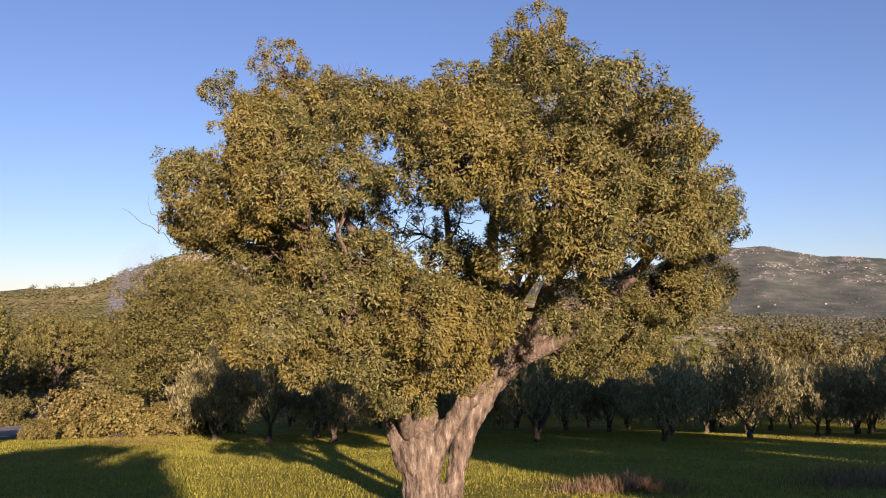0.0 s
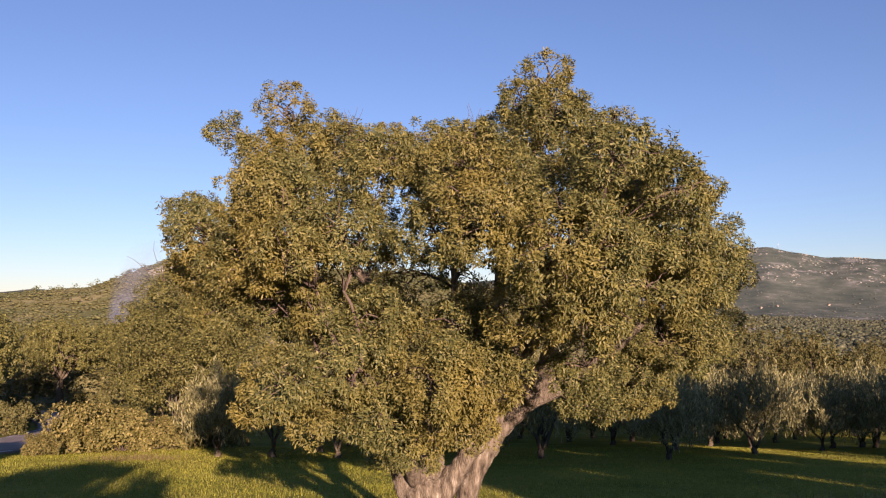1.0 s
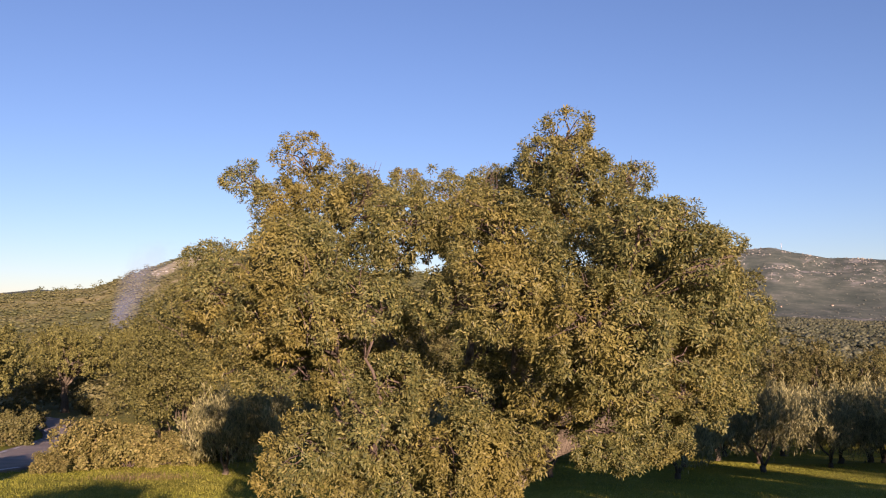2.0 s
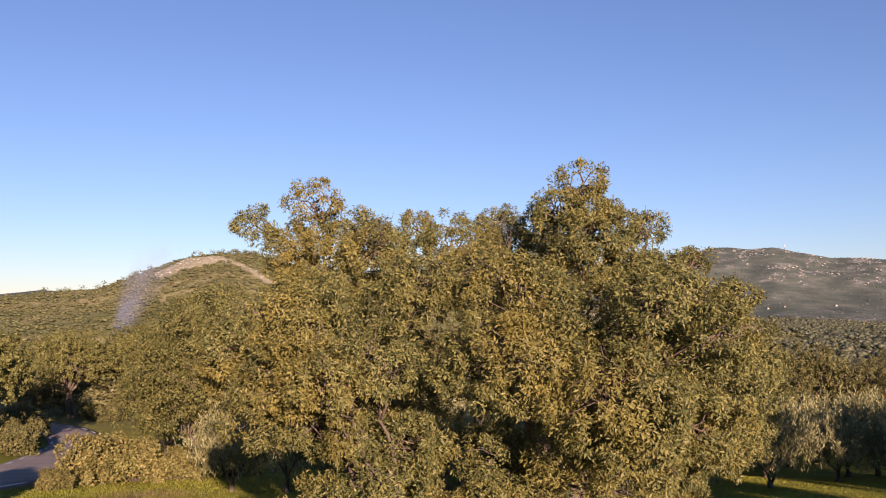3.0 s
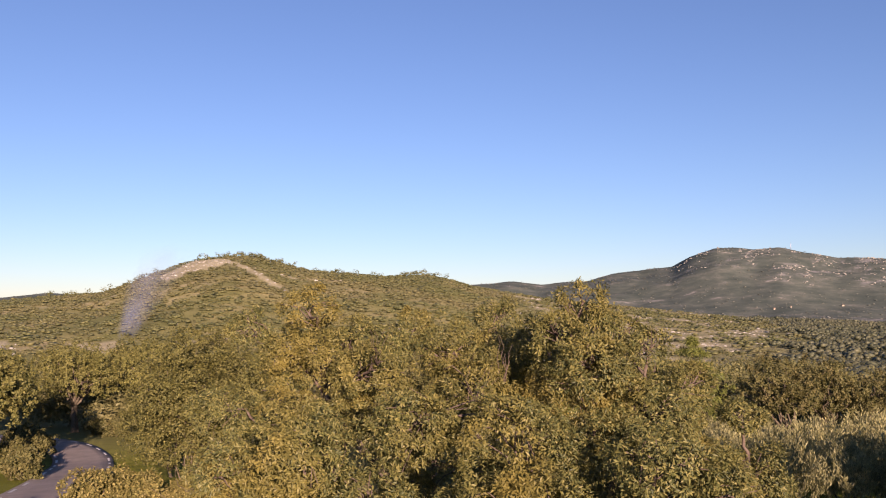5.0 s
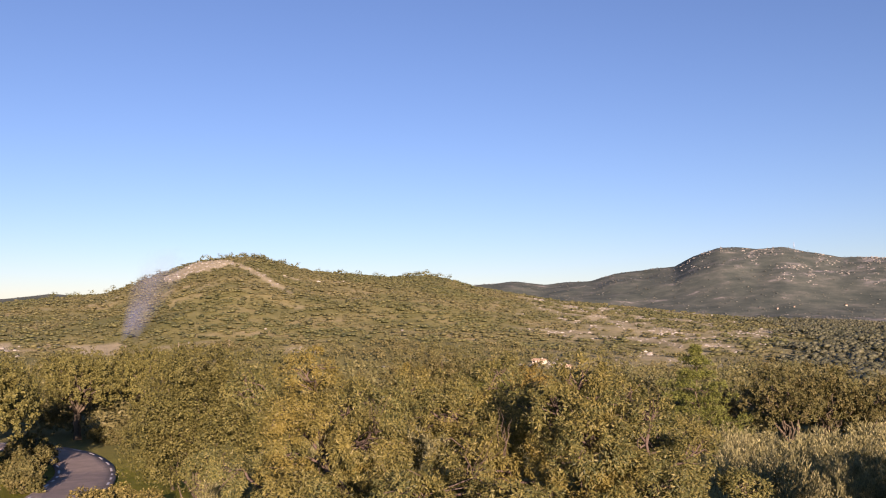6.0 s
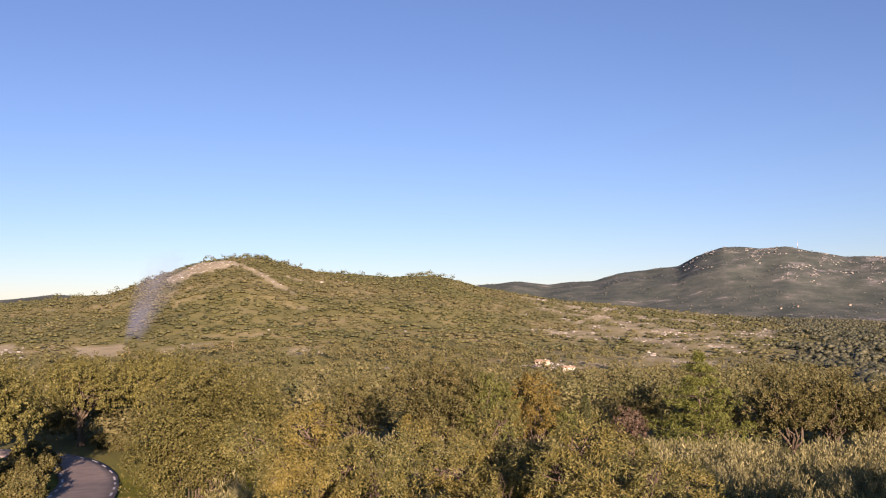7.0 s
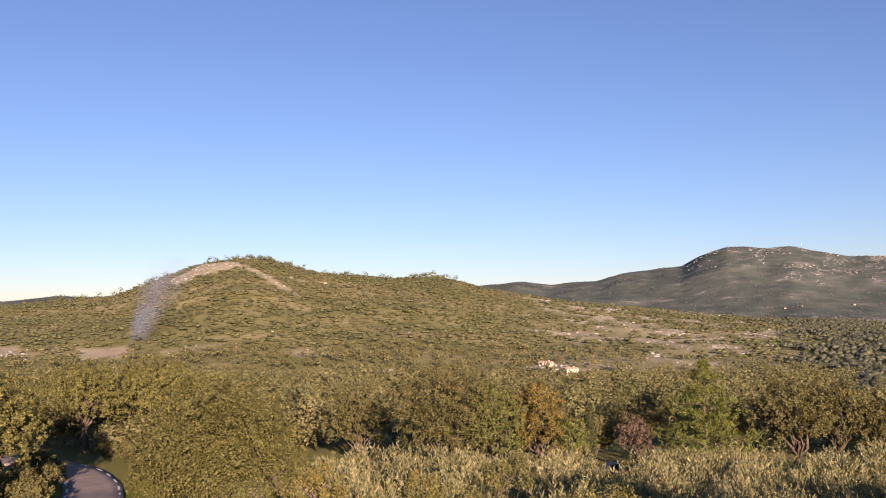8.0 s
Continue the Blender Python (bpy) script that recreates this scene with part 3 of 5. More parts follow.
oak_part("trunk", grown("trunk", [
    stem([(-0.22, 14.0, oz - 0.4), (-0.28, 14.0, oz + 0.1), (-0.38, 14.0, oz + 0.6), (-0.42, 14.02, oz + 1.05), (-0.5, 14.05, oz + 1.35)], [0.46, 0.34, 0.31, 0.36, 0.24]),
    stem([(-0.52, 14.0, oz + 0.75), (-0.72, 13.98, oz + 1.12), (-0.84, 13.95, oz + 1.5), (-0.95, 13.85, oz + 1.85)], [0.24, 0.19, 0.15, 0.12]),
    stem([(-0.40, 14.05, oz + 0.9), (-0.30, 14.05, oz + 1.35), (-0.28, 14.1, oz + 1.75), (-0.42, 14.3, oz + 2.3)], [0.27, 0.21, 0.18, 0.15]),
    stem([(-0.30, 13.95, oz + 0.6), (-0.06, 13.9, oz + 1.12), (0.22, 13.88, oz + 1.52), (0.52, 13.9, oz + 1.98), (0.86, 14.1, oz + 2.38), (0.98, 14.2, oz + 3.0)], [0.25, 0.19, 0.17, 0.16, 0.15, 0.12]),
    stem([(-0.05, 14.05, oz - 0.4), (0.08, 14.1, oz - 0.1), (0.17, 14.12, oz + 0.2), (0.22, 14.2, oz + 0.62), (0.36, 14.3, oz + 1.08), (0.62, 14.4, oz + 1.66), (0.98, 14.5, oz + 2.16), (1.40, 14.5, oz + 2.46)], [0.36, 0.25, 0.17, 0.16, 0.18, 0.20, 0.19, 0.15]),
    stem([(0.9, 14.45, oz + 2.05), (1.12, 14.4, oz + 2.55), (1.45, 14.3, oz + 3.1)], [0.15, 0.13, 0.11]),
], BARK))


def main_limb(pts, r0, r1, sides=12, lumps=0.07):
    p = spline(pts, 5)
    oak_part("limb", join_tubes("limb", [tube(p, np.linspace(r0, r1, len(p)), sides, lumps, oak_rng)], BARK))
    return p


limbs = [
    main_limb([(-0.90, 13.9, oz + 1.70), (-1.05, 13.7, oz + 2.05), (-1.2, 14.0, oz + 2.5), (-1.8, 14.5, oz + 3.4), (-2.5, 14.4, oz + 4.4)], 0.125, 0.05),
    main_limb([(-0.36, 14.2, oz + 2.05), (-0.55, 14.4, oz + 2.6), (-0.95, 14.6, oz + 3.2), (-1.3, 14.7, oz + 4.3), (-2.2, 14.6, oz + 5.4), (-2.6, 14.4, oz + 6.1)], 0.15, 0.05),
    main_limb([(0.97, 14.2, oz + 2.85), (0.8, 13.6, oz + 4.0), (0.9, 12.9, oz + 5.4), (1.3, 12.6, oz + 6.4)], 0.125, 0.045),
    main_limb([(1.35, 14.5, oz + 2.45), (1.62, 14.4, oz + 2.95), (1.75, 14.0, oz + 3.6), (2.2, 13.3, oz + 4.4), (2.5, 13.0, oz + 5.2), (2.5, 12.8, oz + 5.7)], 0.17, 0.05),
    main_limb([(1.35, 14.5, oz + 2.46), (1.95, 14.4, oz + 2.75), (2.7, 13.8, oz + 3.4), (3.5, 13.2, oz + 4.4), (4.0, 12.9, oz + 5.2)], 0.15, 0.05),
    main_limb([(0.45, 13.9, oz + 1.9), (0.5, 13.0, oz + 2.5), (0.9, 11.6, oz + 3.2), (1.3, 10.3, oz + 4.0)], 0.13, 0.05),
    main_limb([(-0.55, 13.9, oz + 1.2), (-0.7, 13.1, oz + 1.9), (-0.85, 12.0, oz + 2.5), (-1.3, 11.0, oz + 3.0)], 0.13, 0.05),
    main_limb([(-0.42, 14.3, oz + 2.3), (-0.1, 14.9, oz + 3.2), (0.1, 15.2, oz + 4.4), (0.0, 14.8, oz + 5.6)], 0.12, 0.04),
    main_limb([(-0.9, 14.6, oz + 3.1), (-1.9, 15.2, oz + 4.2), (-2.9, 15.2, oz + 4.9), (-3.5, 15.0, oz + 5.3)], 0.12, 0.04),
    main_limb([(1.0, 14.3, oz + 3.1), (1.5, 15.4, oz + 4.2), (2.2, 16.4, oz + 5.2)], 0.12, 0.04),
    main_limb([(1.30, 14.5, oz + 2.45), (2.1, 14.9, oz + 2.95), (2.9, 15.2, oz + 3.0), (3.5, 15.5, oz + 2.6)], 0.10, 0.04),
]
limb_points = np.concatenate(limbs)
crown_sets, bough_list = [], []
oak_twigs = []


def bough(x, y, z, r, thick=1.0, squash=0.85, low=-0.8, hollow=0.58):
    """One leafy bough, with its branch from the nearest limb."""
    c = np.array([x, y, z])
    reach = np.linalg.norm(limb_points - c, axis=1) + 2.0 * np.maximum(limb_points[:, 2] - z + 0.2, 0)
    start = limb_points[np.argmin(reach)]
    b = bend(start, c, 8, 0.12, oak_rng, 0.05)
    oak_twigs.append(tube(b, np.linspace(0.032, 0.014, 8), 6, 0.05, oak_rng))
    for d in ball(int(6 + 8 * r), oak_rng):
        e = c + d * r * np.array([1, 1, squash]) * oak_rng.uniform(0.7, 1.02)
        oak_twigs.append(tube(bend(b[oak_rng.integers(4, 8)], e, 5, 0.08, oak_rng, 0.08), np.linspace(0.014, 0.005, 5), 4, 0, oak_rng))
    crown_sets.append(lobe_sprays(c, r * 0.92, 195 * r * r * thick + 12, 80, oak_rng, 0.064, 0.022, 0.130, (1, 1, squash), 0.22, 0.0, hollow, low, 1.0, 0.7, 0.9))
    bough_list.append((x, y, z, r))


# the two spires and the broken top
bough(1.49, 12.32, 7.55, 0.37, 0.42)
bough(1.11, 12.23, 7.09, 0.40, 0.85)
bough(1.68, 12.98, 7.13, 0.46, 0.75)
bough(1.35, 12.10, 6.35, 0.60)
bough(2.56, 13.05, 6.91, 0.29, 0.5)
bough(3.30, 13.19, 6.29, 0.33, 0.7)
bough(-2.78, 14.09, 7.47, 0.49, 0.45)
bough(-2.53, 14.33, 6.75, 0.63, 0.9)
bough(-2.04, 14.12, 6.87, 0.61, 0.8)
bough(-3.22, 14.49, 6.74, 0.50, 0.8)
bough(-3.91, 14.70, 7.13, 0.44, 0.5)
bough(-3.28, 14.46, 6.04, 0.51, 0.9)
bough(-1.70, 13.09, 6.38, 0.65)
# the left shoulder
bough(-2.34, 11.13, 5.47, 0.74)
bough(-2.50, 12.00, 5.75, 0.66)
bough(-3.69, 12.16, 5.09, 0.57)
bough(-3.85, 12.92, 4.63, 0.50)
bough(-2.74, 11.48, 4.62, 0.71)
bough(-3.30, 12.40, 4.10, 0.50, 0.35)
bough(-1.35, 10.84, 4.96, 0.64)
bough(-1.90, 11.20, 4.45, 0.55, 0.6)
bough(-0.95, 11.14, 5.90, 0.63)
# the middle and right dome
bough(0.37, 10.67, 5.72, 0.85)
bough(-0.08, 12.52, 6.14, 0.70)
bough(0.41, 9.78, 4.99, 0.84)
bough(-0.19, 10.22, 4.93, 0.53)
bough(1.65, 10.87, 5.40, 0.91)
bough(1.36, 9.32, 4.65, 0.92)
bough(2.49, 10.59, 4.97, 0.97)
bough(2.36, 12.01, 5.89, 0.79)
bough(3.86, 12.78, 5.87, 0.30)
bough(4.05, 12.66, 4.98, 0.51)
bough(4.01, 13.22, 4.52, 0.71)
bough(3.12, 11.43, 4.56, 0.78)
bough(2.32, 9.85, 4.30, 0.66)
bough(1.54, 9.50, 4.02, 0.56)
bough(0.95, 10.20, 4.00, 0.55)
bough(3.90, 14.40, 3.45, 0.80)
bough(4.45, 14.60, 3.75, 0.68)
bough(2.90, 14.80, 2.80, 0.72)
bough(2.35, 15.00, 2.45, 0.58)
bough(3.40, 15.00, 2.65, 0.62)
bough(1.80, 11.16, 3.25, 0.51)
# the low left skirt
bough(-1.23, 10.72, 3.26, 0.73)
bough(-2.08, 10.77, 3.00, 0.60)
bough(-0.00, 10.48, 3.08, 0.70)
bough(0.32, 10.79, 3.18, 0.71)
bough(-0.90, 10.90, 2.65, 0.55)
bough(0.15, 11.20, 2.50, 0.45)
bough(-1.75, 11.20, 2.55, 0.40)
bough(-0.75, 12.60, 2.05, 0.40, 0.7)
bough(-0.95, 13.40, 1.75, 0.30, 0.6)
bough(-0.50, 11.40, 2.15, 0.40, 0.8)
# the far side
bough(-3.30, 15.60, 5.20, 0.85)
bough(-1.90, 16.40, 5.60, 0.95)
bough(-0.37, 14.76, 6.72, 0.70, 0.8)
bough(0.50, 15.00, 6.62, 0.68, 0.8)
bough(-1.11, 15.35, 7.14, 0.41, 0.7)
bough(-1.79, 14.72, 6.70, 0.61, 0.8)
bough(1.30, 15.20, 6.55, 0.66, 0.7)
bough(0.50, 16.40, 5.90, 0.90)
bough(2.10, 15.40, 6.25, 0.75, 0.8)
bough(3.10, 15.20, 5.40, 0.95)
bough(3.90, 14.60, 4.70, 0.75)
bough(-4.10, 14.60, 4.70, 0.70)
bough(2.40, 17.00, 4.60, 0.90)
bough(-0.75, 15.60, 4.70, 0.75, 0.2)
bough(0.25, 15.50, 4.75, 0.65, 0.2)
bough(-1.45, 15.30, 4.90, 0.60, 0.4)
bough(-1.30, 17.20, 3.90, 0.70)
bough(-3.20, 16.60, 4.20, 0.70)
bough(0.60, 17.40, 3.90, 0.70)
bough(2.90, 14.60, 3.60, 0.60, 0.8)
bough(-2.48, 13.40, 4.10, 0.56, 0.6)
bough(-1.30, 12.80, 4.05, 0.42, 0.35)
bough(-0.75, 14.60, 3.60, 0.60, 0.22)
bough(3.30, 14.60, 3.00, 0.55, 0.8)
bough(3.90, 14.90, 3.30, 0.50, 0.8)
bough(2.60, 15.20, 2.55, 0.45, 0.8)
bough(-1.95, 13.50, 3.95, 0.52, 0.7)
bough(-2.60, 13.60, 4.45, 0.48, 0.6)
bough(-2.88, 12.00, 4.05, 0.52)
bough(-2.20, 12.50, 3.75, 0.48, 0.8)
bough(-1.45, 12.50, 4.00, 0.46, 0.6)
bough(-1.70, 11.30, 3.90, 0.48)
bough(-0.90, 11.20, 3.88, 0.50)
bough(0.10, 10.90, 3.80, 0.45)
# boughs that fill the right shoulder and the broken top
bough(3.19, 15.60, 2.37, 0.57, 0.8)
bough(4.08, 16.81, 5.97, 0.60, 0.8)
bough(0.47, 16.19, 7.30, 0.43, 0.8)
bough(1.91, 9.37, 5.74, 0.54, 0.8)
bough(4.31, 15.12, 3.72, 0.50, 0.8)
bough(2.31, 14.00, 7.08, 0.47, 0.8)
bough(-2.90, 13.26, 5.73, 0.57, 0.8)
bough(-4.53, 15.06, 5.69, 0.54, 0.8)
bough(1.47, 11.59, 6.64, 0.55, 0.8)
bough(0.02, 13.81, 6.44, 0.51, 0.8)
bough(2.63, 9.58, 5.39, 0.42, 0.8)
bough(0.91, 13.41, 6.95, 0.40, 0.8)
bough(-2.03, 10.41, 4.76, 0.53, 0.8)
bough(2.91, 14.54, 6.22, 0.50, 0.8)
# bare shoots that stand out of the top
for x, y, z, n, reach in ((2.55, 12.9, 7.0, 8, 0.4), (-1.55, 13.0, 6.85, 5, 0.5), (0.35, 12.3, 6.6, 7, 0.5), (4.35, 13.3, 5.0, 3, 0.45), (-0.95, 13.5, 1.8, 9, 0.5), (-4.45, 13.0, 4.7, 5, 0.5), (-0.1, 12.0, 6.4, 5, 0.45)):
    for q in range(n):
        d = unit(oak_rng.normal(0, 0.6, 3) + np.array([0.25 if x > 2 else 0.0, 0, 0.9 if z > 3 else 0.2]))
        oak_twigs.append(tube(bend((x, y, z - 0.25), np.array([x, y, z - 0.1]) + d * reach * oak_rng.uniform(0.6, 1.2), 5, 0.05, oak_rng, 0.07), np.linspace(0.007, 0.002, 5), 4, 0, oak_rng))
oak_part("branch", join_tubes("branch", oak_twigs, TWIG), "thin dark branches among the leaves")
# leaves deep inside a neighbouring bough never grew
crown_verts = np.concatenate(crown_sets).reshape(-1, 4, 3)
keep = np.ones(len(crown_verts), dtype=bool)
for x, y, z, r in bough_list:
    keep &= np.linalg.norm((crown_verts[:, 0] - np.array([x, y, z])) / np.array([1, 1, 0.85]), axis=1) > 0.47 * r
oak_part("crown", leaf_mesh("crown", crown_verts[keep].reshape(-1, 3), OAK_LEAF), "dense bronze-green foliage")

# ---- other trees and shrubs ----
def rest(ob, x, y, turn=0.0, sink=0.05):
    ob.matrix_basis = pose(x, y, at_ground(x, y, sink), 0, 0, turn)
    return ob


def round_tree(name, height, width, seed, mat, leaves=9000, leaf=(0.22, 0.09), bole=0.28, clear=0.28, lobes=16, bark=BARK_GREY, droop=0.15):
    """A broad-leaved tree: leaning trunk, limbs, and a crown of many uneven domes with dark gaps between them."""
    rng = np.random.default_rng(seed)
    root = new(name)
    fork = np.array([rng.normal(0, 0.04) * height, rng.normal(0, 0.03) * height, clear * height])
    t = bend((0, 0, -0.3), fork, 7, 0, rng, 0.04)
    part_mesh("trunk", join_tubes("trunk", [tube(t, np.interp(np.linspace(0, 1, 7), [0, 0.2, 1], [bole * 1.5, bole, bole * 0.85]), 10, 0.1, rng)], bark), root)
    sets, tubes = [], []
    domes = lobes * 2
    size = width * rng.uniform(0.11, 0.19, domes)
    share = leaves * size ** 2 / np.sum(size ** 2)
    foot, mid = clear * height * 0.8, (clear * height * 0.8 + height) * 0.5
    for k in range(domes):
        th = 2.39996 * k + rng.uniform(-0.3, 0.3)
        up = 1 - 1.62 * (k + 0.5) / domes
        flat = math.sqrt(max(1 - up * up, 0))
        r = size[k]
        swell = rng.uniform(0.82, 1.06) * (1 if k % 5 else 0.6)
        c = np.array([math.cos(th) * flat * (width * 0.5 - r * 0.8) * swell, math.sin(th) * flat * (width * 0.5 - r * 0.8) * swell, mid + up * ((height - foot) * 0.5 - r * 0.8) * swell])
        if k % 2 == 0:
            tubes.append(tube(bend(t[-1] - [0, 0, 0.1 * (k % 3)], c, 6, 0.1, rng, 0.06), np.linspace(bole * 0.42, bole * 0.10, 6), 6, 0.05, rng))
        sets.append(lobe_sprays(c, r, share[k] / 24, 24, rng, leaf[0], leaf[1], 0.16 * r + 0.08, (1, 1, 0.85), droop, 0, 0.62, -0.8, 1.0, 0.8, 1.7))
    for tb in tubes:
        part_mesh("limb", join_tubes("limb", [tb], bark), root)
    part_mesh("crown", leaf_mesh("crown", np.concatenate(sets), mat), root)
    return root


def plume_tree(name, height, width, seed, mat, leaves=6200, leaf=(0.33, 0.062), clear=0.08, shoots=240, bole=0.14):
    """An olive: short split trunk and a crown of upright silvery shoots."""
    rng = np.random.default_rng(seed)
    root = new(name)
    fork = np.array([0, 0, clear * height])
    tubes = []
    for k in range(3):
        th = 2.1 * k + rng.random()
        tip = np.array([math.cos(th) * width * 0.22, math.sin(th) * width * 0.22, height * 0.55])
        tubes.append(tube(bend((0.03 * k, 0, clear * height * 0.8), tip, 6, 0.05, rng, 0.06), np.linspace(bole * 0.6, 0.03, 6), 6, 0.08, rng))
    part_mesh("trunk", join_tubes("trunk", [tube(bend((0, 0, -0.3), fork, 6, 0, rng, 0.06), np.linspace(bole * 1.4, bole, 6), 9, 0.12, rng)], BARK_GREY), root)
    for tb in tubes:
        part_mesh("limb", join_tubes("limb", [tb], BARK_GREY), root)
    d = ball(shoots * 2, rng)
    d = d[d[:, 2] > -0.8][:shoots]
    body = np.array([width * 0.5, width * 0.5, height * (1 - clear) * 0.53])
    base = np.array([0, 0, height * (0.42 + clear * 0.5)])
    rad = rng.uniform(0.3, 0.95, len(d)) * (1 + 0.18 * np.sin(d[:, 0] * 4 + seed) * np.cos(d[:, 1] * 5 + seed * 2))
    foot = base + d * body * rad[:, None] * np.array([1, 1, 0.9])
    lean = unit(d * np.array([0.5, 0.5, 0.15]) + np.array([0, 0, 0.8]) + rng.normal(0, 0.14, d.shape))
    per = max(int(leaves / len(d)), 4)
    idx = np.repeat(np.arange(len(d)), per)
    s = rng.random(len(idx))
    reach = rng.uniform(0.35, 0.95, len(d))[idx] * 0.28 * height
    p = foot[idx] + lean[idx] * (s * reach)[:, None] + rng.normal(0, 1, (len(idx), 3)) * (0.10 * (1.15 - s) * width / 3.5)[:, None]
    out = unit(d[idx] * np.array([1, 1, 0.15]) + rng.normal(0, 0.45, (len(idx), 3)) * np.array([1, 1, 0.5]))
    sets = [leaf_quads(p, out, leaf[0], leaf[1], rng, 0.0, 0.4, 1.3, 1.0)]
    part_mesh("crown", leaf_mesh("crown", np.concatenate(sets), mat), root)
    return root


def shrub(name, height, width, seed, mat, leaves=4000, leaf=(0.16, 0.06), lobes=9):
    """A low bush of several mounds on bare stems."""
    rng = np.random.default_rng(seed)
    root = new(name)
    sets, tubes = [], []
    for k in range(lobes):
        th, ring = 2.4 * k, width * 0.36 * math.sqrt((k + 0.3) / lobes)
        r = width * rng.uniform(0.16, 0.24)
        z = max(height * rng.uniform(0.5, 0.95) * (1 - 0.5 * (ring / (width * 0.5)) ** 2) - r * 0.7, r * 0.5)
        c = np.array([math.cos(th) * ring, math.sin(th) * ring, z])
        tubes.append(tube(bend((rng.normal(0, 0.1), rng.normal(0, 0.1), -0.1), c, 5, 0.1, rng, 0.05), np.linspace(0.05, 0.015, 5), 5, 0, rng))
        sets.append(lobe_sprays(c, r, leaves / lobes / 26, 26, rng, leaf[0], leaf[1], 0.26, (1, 1, 0.9), 0.0, 0.3, 0.7, -0.5, 1.5))
    part_mesh("stem", join_tubes("stem", tubes, TWIG), root)
    part_mesh("crown", leaf_mesh("crown", np.concatenate(sets), mat), root)
    return root


def pine_tree(name, height, width, seed, mat, leaves=15000):
    """A young pine: straight trunk with tiers of upswept fans of needles."""
    rng = np.random.default_rng(seed)
    root = new(name)
    t = bend((0, 0, -0.3), (0.1, 0.1, height * 0.96), 9, 0, rng, 0.01)
    part_mesh("trunk", join_tubes("trunk", [tube(t, np.linspace(0.2, 0.03, 9), 8, 0.06, rng)], BARK_GREY), root)
    sets, tubes = [], []
    tiers = 8
    for k in range(tiers):
        up = k / (tiers - 1)
        z = height * (0.16 + 0.80 * up)
        reach = width * 0.5 * (1 - up) ** 0.75 * (0.95 + 0.25 * math.sin(k * 2.1)) + 0.25
        for q in range(7 - k // 2):
            th = q * 6.283 / (7 - k // 2) + k * 0.7 + rng.uniform(-0.3, 0.3)
            tip = np.array([math.cos(th) * reach, math.sin(th) * reach, z + 0.16 * reach + rng.uniform(-0.2, 0.3)])
            b = bend((0, 0, z - 0.3), tip, 6, -0.04, rng, 0.03)
            tubes.append(tube(b, np.linspace(0.06, 0.015, 6), 5, 0, rng))
            for f in (0.55, 0.8, 1.0):
                c = b[0] + (tip - b[0]) * f
                sets.append(lobe_sprays(c, 0.34 * reach * 0.8 + 0.28, leaves / tiers / 15 / 20, 20, rng, 0.42, 0.09, 0.3, (1, 1, 0.34), -0.1, 0.25, 0.3, -0.6))
    part_mesh("branches", join_tubes("branches", tubes, TWIG), root)
    part_mesh("crown", leaf_mesh("crown", np.concatenate(sets), mat), root)
    return root


def column_tree(name, height, width, seed, mat, leaves=3500):
    """A slim cypress."""
    rng = np.random.default_rng(seed)
    root = new(name)
    part_mesh("trunk", join_tubes("trunk", [tube(bend((0, 0, -0.2), (0, 0, height * 0.9), 6, 0, rng, 0.01), np.linspace(0.1, 0.02, 6), 6, 0.05, rng)], BARK_GREY), root)
    up = rng.random(leaves)
    th = rng.uniform(0, 6.283, leaves)
    rad = width * 0.5 * np.sin(np.clip(up * 0.93 + 0.07, 0, 1) * np.pi) ** 0.6 * rng.uniform(0.5, 1.05, leaves)
    p = np.column_stack([np.cos(th) * rad, np.sin(th) * rad, height * (0.06 + 0.92 * up)])
    out = np.column_stack([np.cos(th), np.sin(th), np.full(leaves, 1.2)])
    part_mesh("crown", leaf_mesh("crown", leaf_quads(p, unit(out), 0.22, 0.08, rng, 0, 0.4, 0.5), mat), root)
    return root


# oaks by the road
LEFT_OAK = "broad dark-green oak with a rounded crown beside the road"
big = tagged(rest(round_tree("roadside_oak", 11.4, 10.4, 31, OAK_GREEN, 60000, (0.16, 0.09), 0.17, 0.05, 30), -16.2, 53.0), "large rounded green oak with low branches", "tree", "oaks by the road")
tagged(rest(round_tree("roadside_oak", 12.0, 11.0, 32, OAK_GREEN, 17000, (0.29, 0.17), 0.36, 0.30, 20), -44.0, 76.0, 40), LEFT_OAK, "tree", "oaks by the road")
tagged(rest(round_tree("roadside_oak", 12.5, 11.5, 33, OAK_GREEN, 15000, (0.32, 0.18), 0.42, 0.30, 20), -54.5, 96.0, 10), LEFT_OAK, "tree", "oaks by the road")
forked = tagged(rest(round_tree("roadside_oak", 13.5, 13.0, 34, OAK_GREEN, 16000, (0.32, 0.19), 0.50, 0.30, 22), -57.8, 126.5, 0), "tall green oak with bare trunk at the bend", "tree", "oaks by the road")
low = tagged(rest(round_tree("roadside_oak", 11.0, 9.6, 35, OAK_GREEN, 15000, (0.28, 0.16), 0.25, 0.08, 22), -25.0, 84.0), "green oak among other oaks below the meadow", "tree", "oaks by the road")
